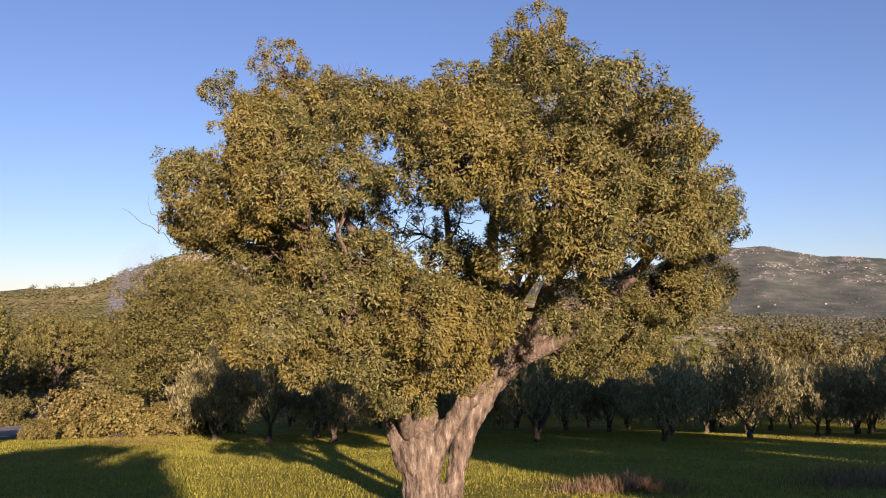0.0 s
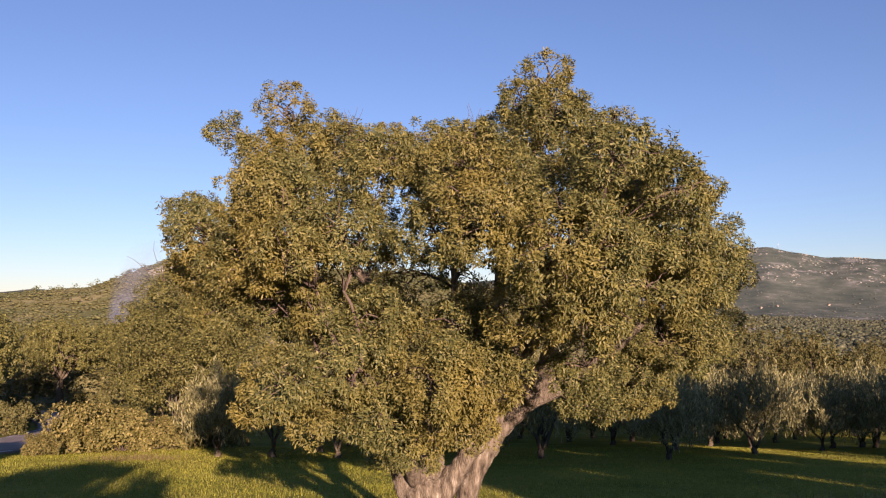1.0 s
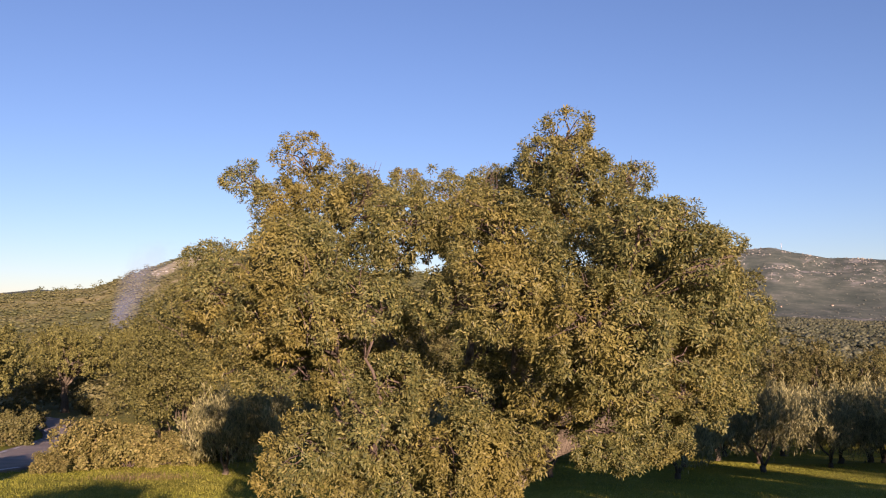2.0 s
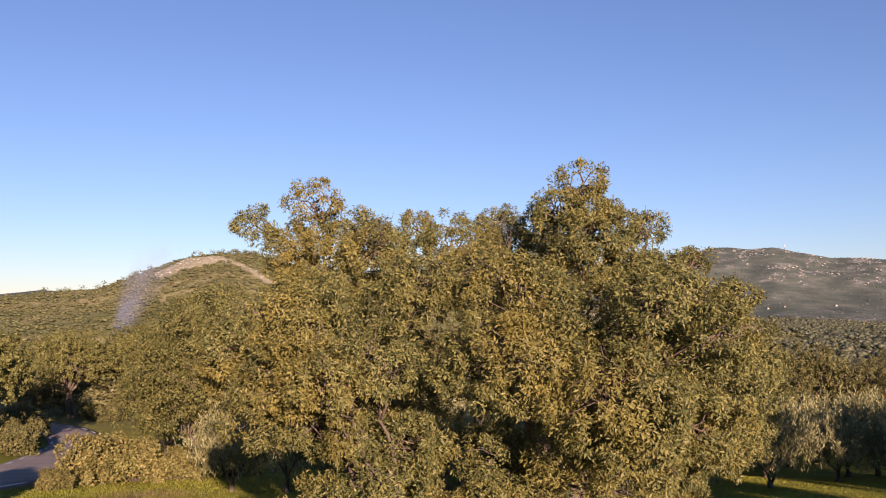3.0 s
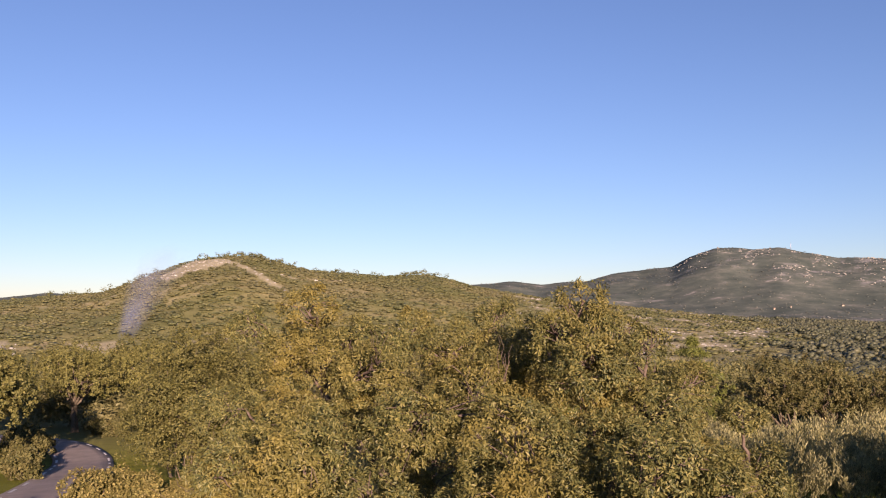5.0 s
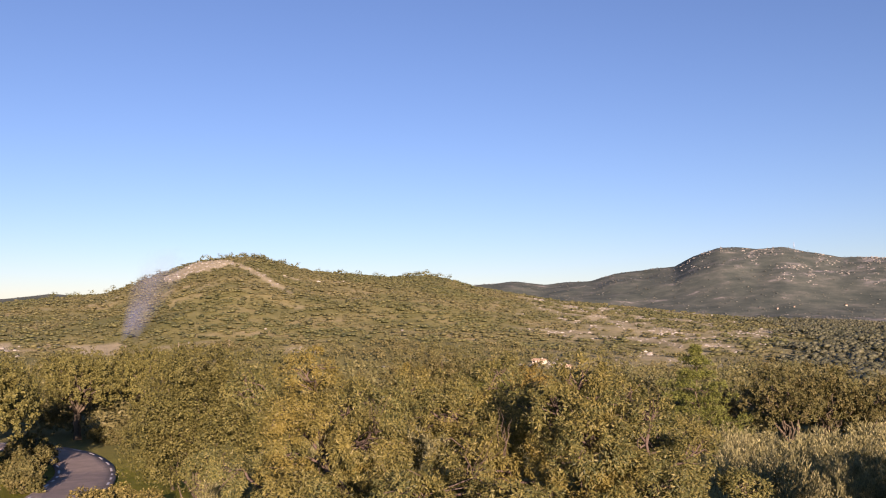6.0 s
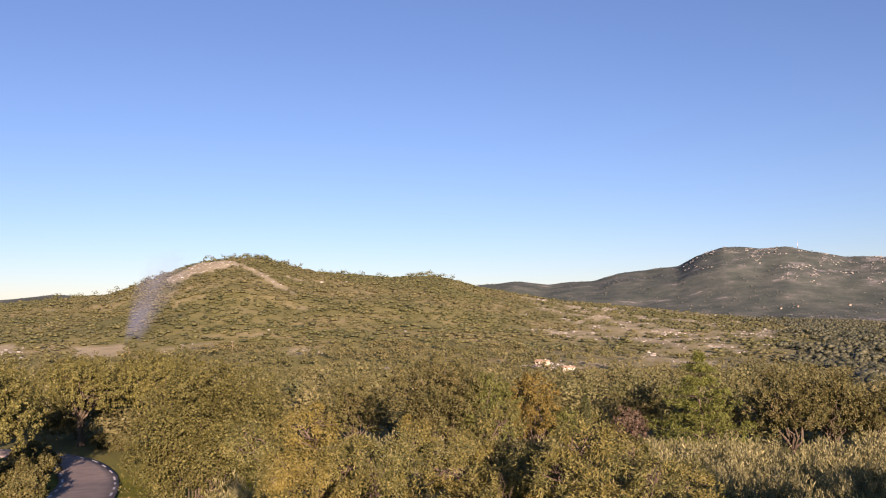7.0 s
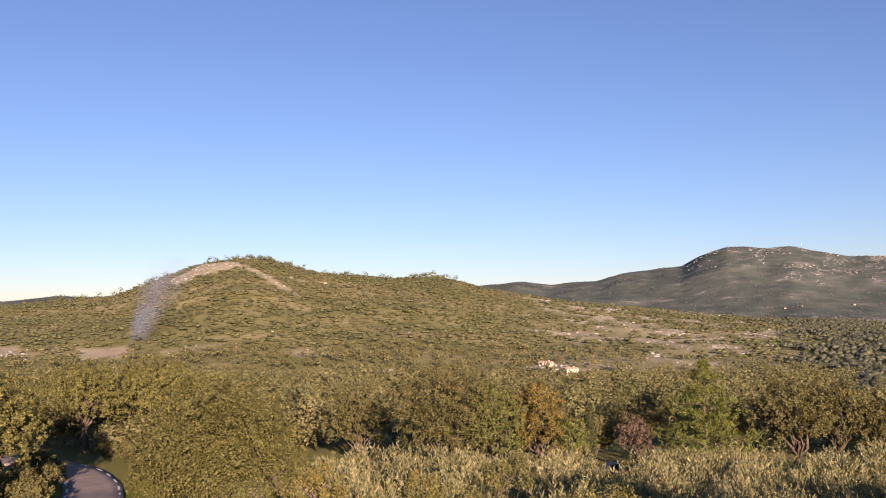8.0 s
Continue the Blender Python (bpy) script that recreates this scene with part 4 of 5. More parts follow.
for x, y, turn, s in ((-46.0, 128.0, 70, 1.0), (-38.0, 118.0, 150, 0.85), (-78.0, 138.0, 210, 1.0), (-64.0, 139.0, 80, 1.05), (-54.0, 141.0, 300, 1.1), (-24.5, 72.0, 30, 0.62), (-29.5, 96.0, 200, 0.8), (-36.0, 106.0, 20, 0.75), (-20.0, 88.0, 120, 0.70), (-66.0, 108.0, 60, 0.95)):
    c = copy_thing(low if s < 0.9 else forked, pose(x, y, at_ground(x, y, 0.1), 0, 0, turn))
    c.scale = (s, s, s)
    tagged(c, "green oak among other oaks below the meadow", "tree", "oaks by the road")

# the olive grove below the meadow
olives = [plume_tree("olive_tree", 4.6, 4.8, 41, OLIVE_LEAF), plume_tree("olive_tree", 4.2, 5.2, 42, OLIVE_LEAF), plume_tree("olive_tree", 5.0, 4.8, 43, OLIVE_LEAF)]
olives += [plume_tree("olive_tree", 4.6, 4.8, 44, OLIVE_LEAF, 2300, (0.42, 0.095)), plume_tree("olive_tree", 4.3, 5.2, 45, OLIVE_LEAF, 2300, (0.42, 0.095)), plume_tree("olive_tree", 5.0, 4.8, 46, OLIVE_LEAF, 2300, (0.42, 0.095))]
OLIVE = "bushy olive tree with upright silver-green shoots, standing in grass"
places = [(-11.2, 41.5, 0), (20.6, 46.5, 1), (15.6, 43.0, 2), (25.8, 51.0, 0), (10.2, 39.0, 1), (4.5, 40.5, 2), (-8.4, 41.0, 2), (-5.2, 40.5, 0), (-6.8, 45.5, 2), (-1.0, 46.0, 0), (1.6, 42.0, 1), (24.4, 45.2, 2), (29.0, 48.5, 1), (17.8, 49.5, 0), (23.0, 50.5, 2), (12.6, 46.5, 1)]
grove_rng = np.random.default_rng(5)
for row, y in enumerate((51.5, 57.5, 63.5, 69.5, 75.5, 81.5, 87.0)):
    for k in range(-3, 11):
        x = 5.2 * k + (2.6 if row % 2 else 0.0) + grove_rng.uniform(-0.8, 0.8)
        yy = y + grove_rng.uniform(-0.9, 0.9)
        if -0.19 * yy < x < 0.56 * yy and not (k == 4 and row == 0) and not (yy > 73 and abs(x - 0.163 * yy) < 3.2):
            places.append((x, yy, int(grove_rng.integers(0, 3)) + (3 if row > 1 else 0)))
for n, (x, y, kind) in enumerate(places):
    s = grove_rng.uniform(0.88, 1.12)
    o = copy_thing(olives[kind], pose(x, y, at_ground(x, y, 0.05), 0, 0, grove_rng.uniform(0, 360)))
    o.scale = (s, s, s)
    tagged(o, OLIVE, "olive tree", "olive grove")
for o in olives:
    for c in list(o.children):
        bpy.data.objects.remove(c)
    bpy.data.objects.remove(o)

# pale shrubs at the left of the meadow
bushes = [shrub("pale_shrub", 2.9, 4.4, 51, SHRUB_LEAF, 6500, (0.22, 0.12)), shrub("pale_shrub", 2.3, 4.0, 52, SHRUB_LEAF, 6000, (0.22, 0.12))]
for x, y, k, s in ((-19.8, 45.5, 0, 0.95), (-17.9, 46.5, 1, 1.05), (-15.6, 47.5, 1, 0.85), (-21.2, 49.5, 0, 0.9), (-19.4, 50.0, 0, 0.8), (-13.6, 50.0, 1, 0.8), (-20.2, 42.0, 1, 0.5)):
    b = copy_thing(bushes[k], pose(x, y, at_ground(x, y, 0.05), 0, 0, 70 * x))
    b.scale = (s, s, s)
    tagged(b, "pale yellow-green bushy shrub at the meadow's edge", "shrub", "shrubs by the meadow")
for b in bushes:
    for c in list(b.children):
        bpy.data.objects.remove(c)
    bpy.data.objects.remove(b)

# dark scrub between the road and the oaks
scrub = [shrub("roadside_scrub", 2.8, 4.6, 55, OAK_DARK, 3000, (0.30, 0.18)), shrub("roadside_scrub", 2.2, 3.8, 56, OAK_DARK, 2600, (0.30, 0.18))]
for x, y, k, s in ((-40.2, 77.5, 0, 0.8), (-50.5, 99.0, 0, 1.2), (-54.0, 104.5, 1, 1.3), (-47.6, 93.5, 0, 1.0), (-43.0, 82.0, 1, 1.1), (-46.5, 87.0, 0, 1.0), (-50.0, 92.0, 1, 1.0), (-47.0, 80.0, 0, 1.2), (-36.8, 70.5, 1, 0.9), (-51.0, 86.0, 0, 1.2), (-55.0, 94.0, 0, 1.1), (-58.0, 100.0, 1, 1.2), (-52.5, 122.0, 1, 1.1), (-49.0, 120.0, 0, 0.9)):
    b = copy_thing(scrub[k], pose(x, y, at_ground(x, y, 0.05), 0, 0, 40 * x))
    b.scale = (s, s, s)
    tagged(b, "dark green scrub bush beside the road", "shrub", "scrub by the road")
for b in scrub:
    for c in list(b.children):
        bpy.data.objects.remove(c)
    bpy.data.objects.remove(b)

# trees beyond the grove
tagged(rest(round_tree("tall_oak", 14.0, 13.0, 61, OAK_DARK, 26000, (0.25, 0.14), 0.3, 0.1, 20), -3.0, 95.0), "tall brownish-green evergreen oak beyond the olive grove", "tree", "trees beyond the grove")
tagged(rest(round_tree("tall_oak", 11.5, 7.0, 62, OAK_FRESH, 11000, (0.25, 0.14), 0.25, 0.1, 14), 2.8, 93.0), "fresh green oak beyond the olive grove", "tree", "trees beyond the grove")
tagged(rest(round_tree("yellowing_oak", 12.0, 7.0, 63, OAK_AUTUMN, 11000, (0.25, 0.14), 0.25, 0.15, 14), 7.4, 95.0), "oak with yellowing autumn leaves beyond the olive grove", "tree", "trees beyond the grove")
tagged(rest(round_tree("small_oak", 8.0, 4.4, 64, OAK_FRESH, 4500, (0.25, 0.15), 0.2, 0.1, 10), 11.2, 95.5), "small green oak beyond the olive grove", "tree", "trees beyond the grove")
tagged(rest(column_tree("cypress", 8.6, 1.4, 65, CYPRESS_LEAF), 14.6, 103.0), "slim dark-green cypress beside a parked car", "cypress")
tagged(rest(round_tree("russet_tree", 7.0, 5.2, 66, RED_LEAF, 5000, (0.27, 0.15), 0.2, 0.2, 12), 20.6, 106.0), "small tree with dull russet leaves", "tree", "trees beyond the grove")
tagged(rest(round_tree("small_oak", 7.0, 6.4, 69, OAK_DARK, 3200, (0.42, 0.25), 0.2, 0.1, 12), 16.0, 112.0), "dark evergreen oak behind a parked car", "tree", "trees beyond the grove")
tagged(rest(pine_tree("pine", 13.4, 10.5, 67, PINE_LEAF), 28.6, 104.0), "bright green young pine with upswept branches", "pine")
dark = tagged(rest(round_tree("dark_oak", 11.8, 11.0, 68, OAK_DARK, 11000, (0.32, 0.18), 0.3, 0.1, 18), 40.5, 108.0), "dark evergreen oak at the lower edge of the grove", "tree", "trees beyond the grove")
for x, y, s, turn in ((48.0, 112.0, 1.0, 50), (54.0, 110.0, 0.85, 140), (34.5, 116.0, 0.7, 200), (62.0, 118.0, 0.9, 20), (70.0, 116.0, 0.8, 80), (-15.0, 112.0, 0.9, 300), (0.0, 108.0, 0.9, 99), (9.0, 108.0, 0.85, 10), (24.0, 118.0, 0.8, 170)):
    c = copy_thing(dark, pose(x, y, at_ground(x, y, 0.1), 0, 0, turn))
    c.scale = (s, s, s)
tagged(rest(column_tree("yellow_green_shrub", 4.0, 2.6, 70, PINE_LEAF, 5000), -11.0, 86.0), "bright yellow-green bush behind the olive trees", "shrub")

# oaks up the slope behind, whose shade falls across the meadow
for n, (x, y, h, w, full) in enumerate(((17.6, -15.0, 11.6, 10.4, 6400), (24.6, -17.0, 13.0, 10.4, 6800), (28.6, -15.0, 12.9, 9.0, 6800), (-0.4, -16.0, 6.0, 7.4, 4600), (-9.5, -20.0, 6.6, 6.5, 2400), (41.2, -18.0, 12.6, 10.6, 6400), (50.5, -18.0, 12.6, 10.0, 5000), (14.4, -12.0, 5.6, 5.6, 4000), (-18.6, 22.0, 3.9, 5.5, 2400))):
    tagged(rest(round_tree("slope_oak", h, w, 80 + n, OAK_GREEN, full, (0.6, 0.42), 0.35, 0.06, 24), x, y), "broad oak up the slope, shading the meadow", "tree", "oaks up the slope")

# ---- woods, scrub and stones that nobody could count ----
def clump_template(seed, lobes, leaves, leaf, level, dense=0.7):
    """A unit crown for woods: dense lumps with loose leaves round them."""
    rng = np.random.default_rng(seed)
    sets, lumps = [np.zeros((0, 3))], []
    for q in range(lobes):
        th, ring = 2.4 * q + seed, 0.30 * math.sqrt((q + 0.2) / lobes)
        r = rng.uniform(0.20, 0.29) * (1.25 if lobes < 3 else 1.0 if lobes < 6 else 0.78)
        c = (math.cos(th) * ring, math.sin(th) * ring, 0.56 - 0.7 * ring + rng.uniform(-0.12, 0.16))
        if leaves:
            sets.append(lobe_sprays(c, r, leaves / lobes / 5, 5, rng, leaf, leaf * 0.6, 0.07, (1, 1, 0.95), 0.1, 0.1, 0.88, -0.5, 1.0, 0.8, 1.4))
        lumps.append(lump(c, r * (dense if leaves else 1.0), rng, 0.95, 0.34, level))
    return np.concatenate(sets), np.array(lumps)


def scatter(name, xy, sizes, templates, mat, label, level, tall=0.85, category="woods"):
    rng = np.random.default_rng(len(xy))
    z = ground(xy[:, 0], xy[:, 1])
    leaves, lumps, leaf_tone, lump_tone = [], [], [], []
    for (x, y), zz, s in zip(xy, z, sizes):
        v, h = templates[rng.integers(len(templates))]
        own = rng.random()
        leaf_tone.append(np.full(len(v), own))
        lump_tone.append(np.full(h.shape[0] * h.shape[1], own))
        th = rng.uniform(0, 6.283)
        m = np.array([[math.cos(th), math.sin(th), 0], [-math.sin(th), math.cos(th), 0], [0, 0, tall * rng.uniform(0.75, 1.25)]]) * s
        o = np.array([x, y, zz - 0.05 * s])
        leaves.append(v @ m + o)
        lumps.append(h @ m + o)
    me = leaf_mesh(name, np.concatenate(leaves), mat, np.concatenate(lumps), level)
    layer = me.attributes.new("tone", "FLOAT", "POINT")
    layer.data.foreach_set("value", np.concatenate(leaf_tone + lump_tone).astype(np.float32))
    return tagged(new(name, me), label, category, kind="stuff")


def sow(r0, r1, a0, a1, spacing, rng, keep=None):
    """Random places between two distances and two bearings."""
    area = math.radians(a1 - a0) * (r1 * r1 - r0 * r0) / 2
    n = int(area / spacing ** 2)
    r = np.sqrt(rng.uniform(r0 * r0, r1 * r1, n))
    a = np.radians(rng.uniform(a0, a1, n))
    xy = np.column_stack([r * np.sin(a), r * np.cos(a)])
    ok = rng.random(n) > bareness(xy[:, 0], xy[:, 1]) * 1.5
    if keep is not None:
        ok &= keep(xy)
    return xy[ok]


woods_rng = np.random.default_rng(77)
near_t = [clump_template(s, 8, 560, 0.070, 1, 0.22) for s in (1, 2, 3, 4)]
mid_t = [clump_template(s, 6, 120, 0.10, 1, 0.3) for s in (5, 6, 7, 8)]
vale_t = [clump_template(s, 4, 56, 0.12, 1, 0.35) for s in (21, 22, 23, 24)]
far_t = [clump_template(s, 2, 8, 0.2, 1, 0.7) for s in (9, 10, 11, 15, 16)]
tiny_t = [clump_template(s, 1, 0, 0.3, 1) for s in (12, 13, 14)]
off_road = lambda xy: road_gap(xy[:, 0], xy[:, 1]) > 7.5
xy = sow(124, 230, -34, 34, 8.4, woods_rng, off_road)
scatter("woodland", xy, woods_rng.uniform(7.5, 12.0, len(xy)), near_t, WOODS_LEAF, "mixed evergreen oak woodland below the meadow", 1, 0.85)
def dark_side(xy):
    """The far side of the valley, where the woods take a darker leaf colour."""
    r, a = np.hypot(xy[:, 0], xy[:, 1]), np.degrees(np.arctan2(xy[:, 0], xy[:, 1]))
    return a + 9 * fbm(xy[:, 0] / 90, xy[:, 1] / 90, 3) > np.interp(r, [290, 1390], [25.0, 19.8])


bright = lambda xy: ~dark_side(xy)
xy = sow(230, 450, -33, 33, 8.6, woods_rng, bright)
scatter("far_woodland", xy, woods_rng.uniform(6.5, 13.0, len(xy)), mid_t, WOODS_LEAF, "dense evergreen woodland filling the valley", 1, 0.72)
xy = sow(450, 700, -33, 33, 8.8, woods_rng, bright)
scatter("valley_woodland", xy, woods_rng.uniform(6.5, 13.5, len(xy)), vale_t, WOODS_LEAF, "evergreen oaks at the foot of the hill", 1, 0.68)
# same crowns as on the hill, in the darker leaf colour
xy = sow(290, 1540, 18, 33, 6.8, woods_rng, dark_side)
scatter("dark_pinewood", xy, woods_rng.uniform(7.5, 12.5, len(xy)), far_t, DARK_MAQUIS, "dark woods on the far side of the valley", 1, 0.65)
xy = sow(700, 1540, -33, 32, 8.2, woods_rng, bright)
scatter("hill_woodland", xy, 5.0 + 9.0 * woods_rng.random(len(xy)) ** 1.5, far_t, FAR_LEAF, "olive-green maquis covering the hill", 1, 0.38)
# trees that stand up along the hill's skyline
a = np.radians(np.concatenate([woods_rng.normal(c, w, n) for c, w, n in ((-20.5, 0.5, 9), (-14.5, 1.0, 34), (-11.5, 1.2, 16), (-7.5, 1.6, 16), (-3.2, 0.6, 22), (-1.2, 0.5, 8), (-25, 3.0, 20))]))
r = woods_rng.uniform(1440, 1500, len(a))
scatter("ridge_trees", np.column_stack([r * np.sin(a), r * np.cos(a)]), woods_rng.uniform(8.0, 15.0, len(a)), vale_t, FAR_LEAF, "scattered pines and oaks along the hill's crest", 1, 0.95)
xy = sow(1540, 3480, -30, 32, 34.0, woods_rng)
scatter("mountain_scrub", xy, woods_rng.uniform(5, 12.0, len(xy)), tiny_t, HAZY_HEATH_LEAF, "dark scrub on the mountain slopes, greyed with haze", 1, 0.28)

# ---- grass of the meadow ----
def grass_blades(name, n, x0, x1, y0, y1, height, width, mat, label, rng, lean=0.35):
    x, y = rng.uniform(x0, x1, n), y0 + (y1 - y0) * rng.random(n) ** 1.3
    ok = (np.abs(x) < 0.57 * y + 1) & (road_gap(x, y) > 3.3)
    x, y = x[ok], y[ok]
    n = len(x)
    p = np.column_stack([x, y, ground(x, y) - 0.01])
    a = unit(np.column_stack([rng.normal(0, lean, n), rng.normal(0, lean, n), np.ones(n)]))
    th = rng.uniform(0, 6.283, n)
    s = np.column_stack([np.cos(th), np.sin(th), np.zeros(n)])
    h = (height * rng.uniform(0.5, 1.4, n) * (1 + 1.6 * fbm(x * 0.4, y * 0.4, 2)))[:, None]
    w = (width * rng.uniform(0.6, 1.3, n) * (0.7 + y / 40))[:, None]
    v = np.stack([p - s * w, p + s * w, p + a * h], 1).reshape(-1, 3)
    me = mesh_from(name, v, np.arange(3 * n).reshape(n, 3), mat)
    return tagged(new(name, me), label, "grass", kind="stuff")


grass_rng = np.random.default_rng(3)
grass_blades("meadow_grass", 320000, -26, 22, 13, 50, 0.075, 0.006, GRASS_BLADE, "short sunlit yellow-green meadow grass", grass_rng)

# ---- stones, dry growth, buildings and small things ----
def stones(name, xy, sizes, label, flat=0.6):
    rng = np.random.default_rng(len(xy) + 5)
    z = ground(xy[:, 0], xy[:, 1])
    v, f = ICO[1]
    verts, faces = [], []
    for k, ((x, y), zz, s) in enumerate(zip(xy, z, sizes)):
        w = v * rng.uniform(0.65, 1.2, (len(v), 1)) * s * np.array([rng.uniform(0.7, 1.5), rng.uniform(0.7, 1.3), flat * rng.uniform(0.6, 1.2)])
        verts.append(w + np.array([x, y, zz + 0.1 * s]))
        faces.append(f + k * len(v))
    return tagged(new(name, mesh_from(name, np.concatenate(verts), np.concatenate(faces), GRANITE)), label, "rocks", kind="stuff")


def sow_bare(r0, r1, a0, a1, spacing, rng, least, extra=0.0):
    area = math.radians(a1 - a0) * (r1 * r1 - r0 * r0) / 2
    n = int(area / spacing ** 2)
    r, a = np.sqrt(rng.uniform(r0 * r0, r1 * r1, n)), np.radians(rng.uniform(a0, a1, n))
    xy = np.column_stack([r * np.sin(a), r * np.cos(a)])
    return xy[(bareness(xy[:, 0], xy[:, 1]) > least) | (rng.random(n) < extra)]


rock_rng = np.random.default_rng(91)
xy = sow_bare(450, 1500, -21, 30, 12, rock_rng, 0.5, 0.006)
stones("slope_rocks", xy, rock_rng.uniform(0.7, 2.4, len(xy)), "pale granite boulders and slabs on the slopes")
xy = sow_bare(2750, 3470, 14, 31, 16, rock_rng, 0.3, 0.004)
stones("summit_rocks", xy, rock_rng.uniform(1.5, 4.0, len(xy)), "pale granite outcrops near the mountain top", 0.7)
for cx, cy, n, spread, size in ((-60.0, 540.0, 40, 6.0, 3.0), (70.0, 424.0, 36, 8.0, 2.0), (-385.0, 665.0, 40, 16.0, 1.9), (60.0, 580.0, 22, 10.0, 1.6)):
    xy = np.column_stack([rock_rng.normal(cx, spread, n), rock_rng.normal(cy, spread * 1.6, n)])
    stones("outcrop", xy, rock_rng.uniform(0.5, 1.4, n) * size, "pale weathered granite outcrop among the trees", 0.8)

# dry growth at the shady side of the meadow
dry_rng = np.random.default_rng(17)
for cx, cy, n, wide in ((4.1, 17.6, 900, 0.5), (9.2, 18.6, 1300, 0.9), (11.0, 21.0, 1200, 1.2), (2.9, 17.0, 500, 0.4), (-14.5, 39.5, 700, 1.2)):
    x, y = dry_rng.normal(cx, wide, n), dry_rng.normal(cy, wide * 0.8, n)
    p = np.column_stack([x, y, ground(x, y) - 0.02])
    a = unit(np.column_stack([dry_rng.normal(0, 0.4, n), dry_rng.normal(0, 0.4, n), np.ones(n)]))
    th = dry_rng.uniform(0, 6.283, n)
    s = np.column_stack([np.cos(th), np.sin(th), np.zeros(n)]) * 0.008
    h = dry_rng.uniform(0.12, 0.42, (n, 1))
    tagged(new("dry_grass", mesh_from("dry_grass", np.stack([p - s, p + s, p + a * h], 1).reshape(-1, 3), np.arange(3 * n).reshape(n, 3), DRY_GRASS)), "tuft of dry reddish-brown grass and bracken", "grass", kind="stuff")


def dead_bush(x, y, height, seed):
    rng = np.random.default_rng(seed)
    root = rest(new("dead_bush"), x, y)
    for k in range(34):
        d = unit(np.array([rng.normal(0, 0.55), rng.normal(0, 0.55), 1.0]))
        p = bend((rng.normal(0, 0.05), rng.normal(0, 0.05), -0.05), d * height * rng.uniform(0.6, 1.1), 6, 0, rng, 0.05)
        part_mesh("twig", join_tubes("twig", [tube(p, np.linspace(0.012, 0.004, 6), 4, 0, rng)], TWIG_PALE), root)
    return tagged(root, "small leafless bush of thin reddish twigs in grass", "bush")


dead_bush(3.95, 17.4, 0.55, 3)
dead_bush(9.6, 18.3, 0.45, 4)


def box(bm, x0, x1, y0, y1, z0, z1):
    r = bmesh.ops.create_cube(bm, size=1.0, matrix=Matrix.LocRotScale(((x0 + x1) / 2, (y0 + y1) / 2, (z0 + z1) / 2), None, (x1 - x0, y1 - y0, z1 - z0)))
    return r["verts"]


def boxed(name, dims, mat, parent, label="", bevel=0.0):
    bm = bmesh.new()
    box(bm, *dims)
    if bevel:
        bmesh.ops.bevel(bm, geom=bm.edges[:], offset=bevel, segments=2, affect="EDGES", profile=0.6)
    return part(name, bm, mat, parent, label)


SHUTTER = plain_material("brown_wood_shutter", (0.11, 0.065, 0.04), 0.6)
GLASS_DARK = plain_material("dark_window_glass", (0.02, 0.025, 0.03), 0.08, 0.0, 0.8)


def house(name, x, y, turn, width, depth, height, pitch, label, floors=1):
    """A small rendered house: walls, tiled gable roof with eaves, windows with shutters, a door, a chimney."""
    root = rest(new(name), x, y, turn, 0.3)
    boxed("wall", (-width / 2, width / 2, -depth / 2, depth / 2, -3.0, height), RENDERED_WALL, root)
    bm = bmesh.new()
    o = 0.45
    rise = depth / 2 * pitch
    pts = [(-width / 2 - o, -depth / 2 - o, height - o * pitch), (-width / 2 - o, 0, height + rise), (-width / 2 - o, depth / 2 + o, height - o * pitch)]
    top = [bm.verts.new((sx * p[0], p[1], p[2] + t)) for sx in (1, -1) for t in (0.02, 0.24) for p in pts]
    a, b, c, d = top[0:3], top[3:6], top[6:9], top[9:12]
    for q in ((a[0], a[1], c[1], c[0]), (a[1], a[2], c[2], c[1]), (b[1], b[0], d[0], d[1]), (b[2], b[1], d[1], d[2]), (a[0], b[0], b[1], a[1]), (a[1], b[1], b[2], a[2]), (c[1], d[1], d[0], c[0]), (c[2], d[2], d[1], c[1]), (b[0], a[0], c[0], d[0]), (a[2], b[2], d[2], c[2])):
        bm.faces.new(q)
    for sx in (-1, 1):
        g = [bm.verts.new((sx * (width / 2 - 0.02), yy, zz)) for yy, zz in ((-depth / 2, height - 0.05), (0, height + rise - 0.05), (depth / 2, height - 0.05))]
        bm.faces.new(g if sx > 0 else g[::-1])
    bmesh.ops.recalc_face_normals(bm, faces=bm.faces[:])
    roof = part("roof", bm, ROOF_TILE, root)
    boxed("chimney", (width * 0.22, width * 0.22 + 0.7, -0.3, 0.4, height + rise * 0.5, height + rise + 0.8), RENDERED_WALL, roof)
    n = max(int(width / 3), 2)
    for f in range(floors):
        for k in range(n):
            cx = -width / 2 + width * (k + 0.5) / n
            z0 = 0.9 + 2.8 * f
            if f == 0 and k == n // 2:
                boxed("door", (cx - 0.5, cx + 0.5, -depth / 2 - 0.06, -depth / 2 + 0.05, -0.2, 2.0), SHUTTER, root)
                continue
            win = boxed("window", (cx - 0.5, cx + 0.5, -depth / 2 - 0.03, -depth / 2 + 0.05, z0, z0 + 1.2), GLASS_DARK, root)
            for sx in (-1, 1):
                boxed("shutter", (cx + sx * 0.82 - 0.28, cx + sx * 0.82 + 0.28, -depth / 2 - 0.07, -depth / 2 - 0.005, z0 - 0.05, z0 + 1.25), SHUTTER, win)
    return tagged(root, label, "house")


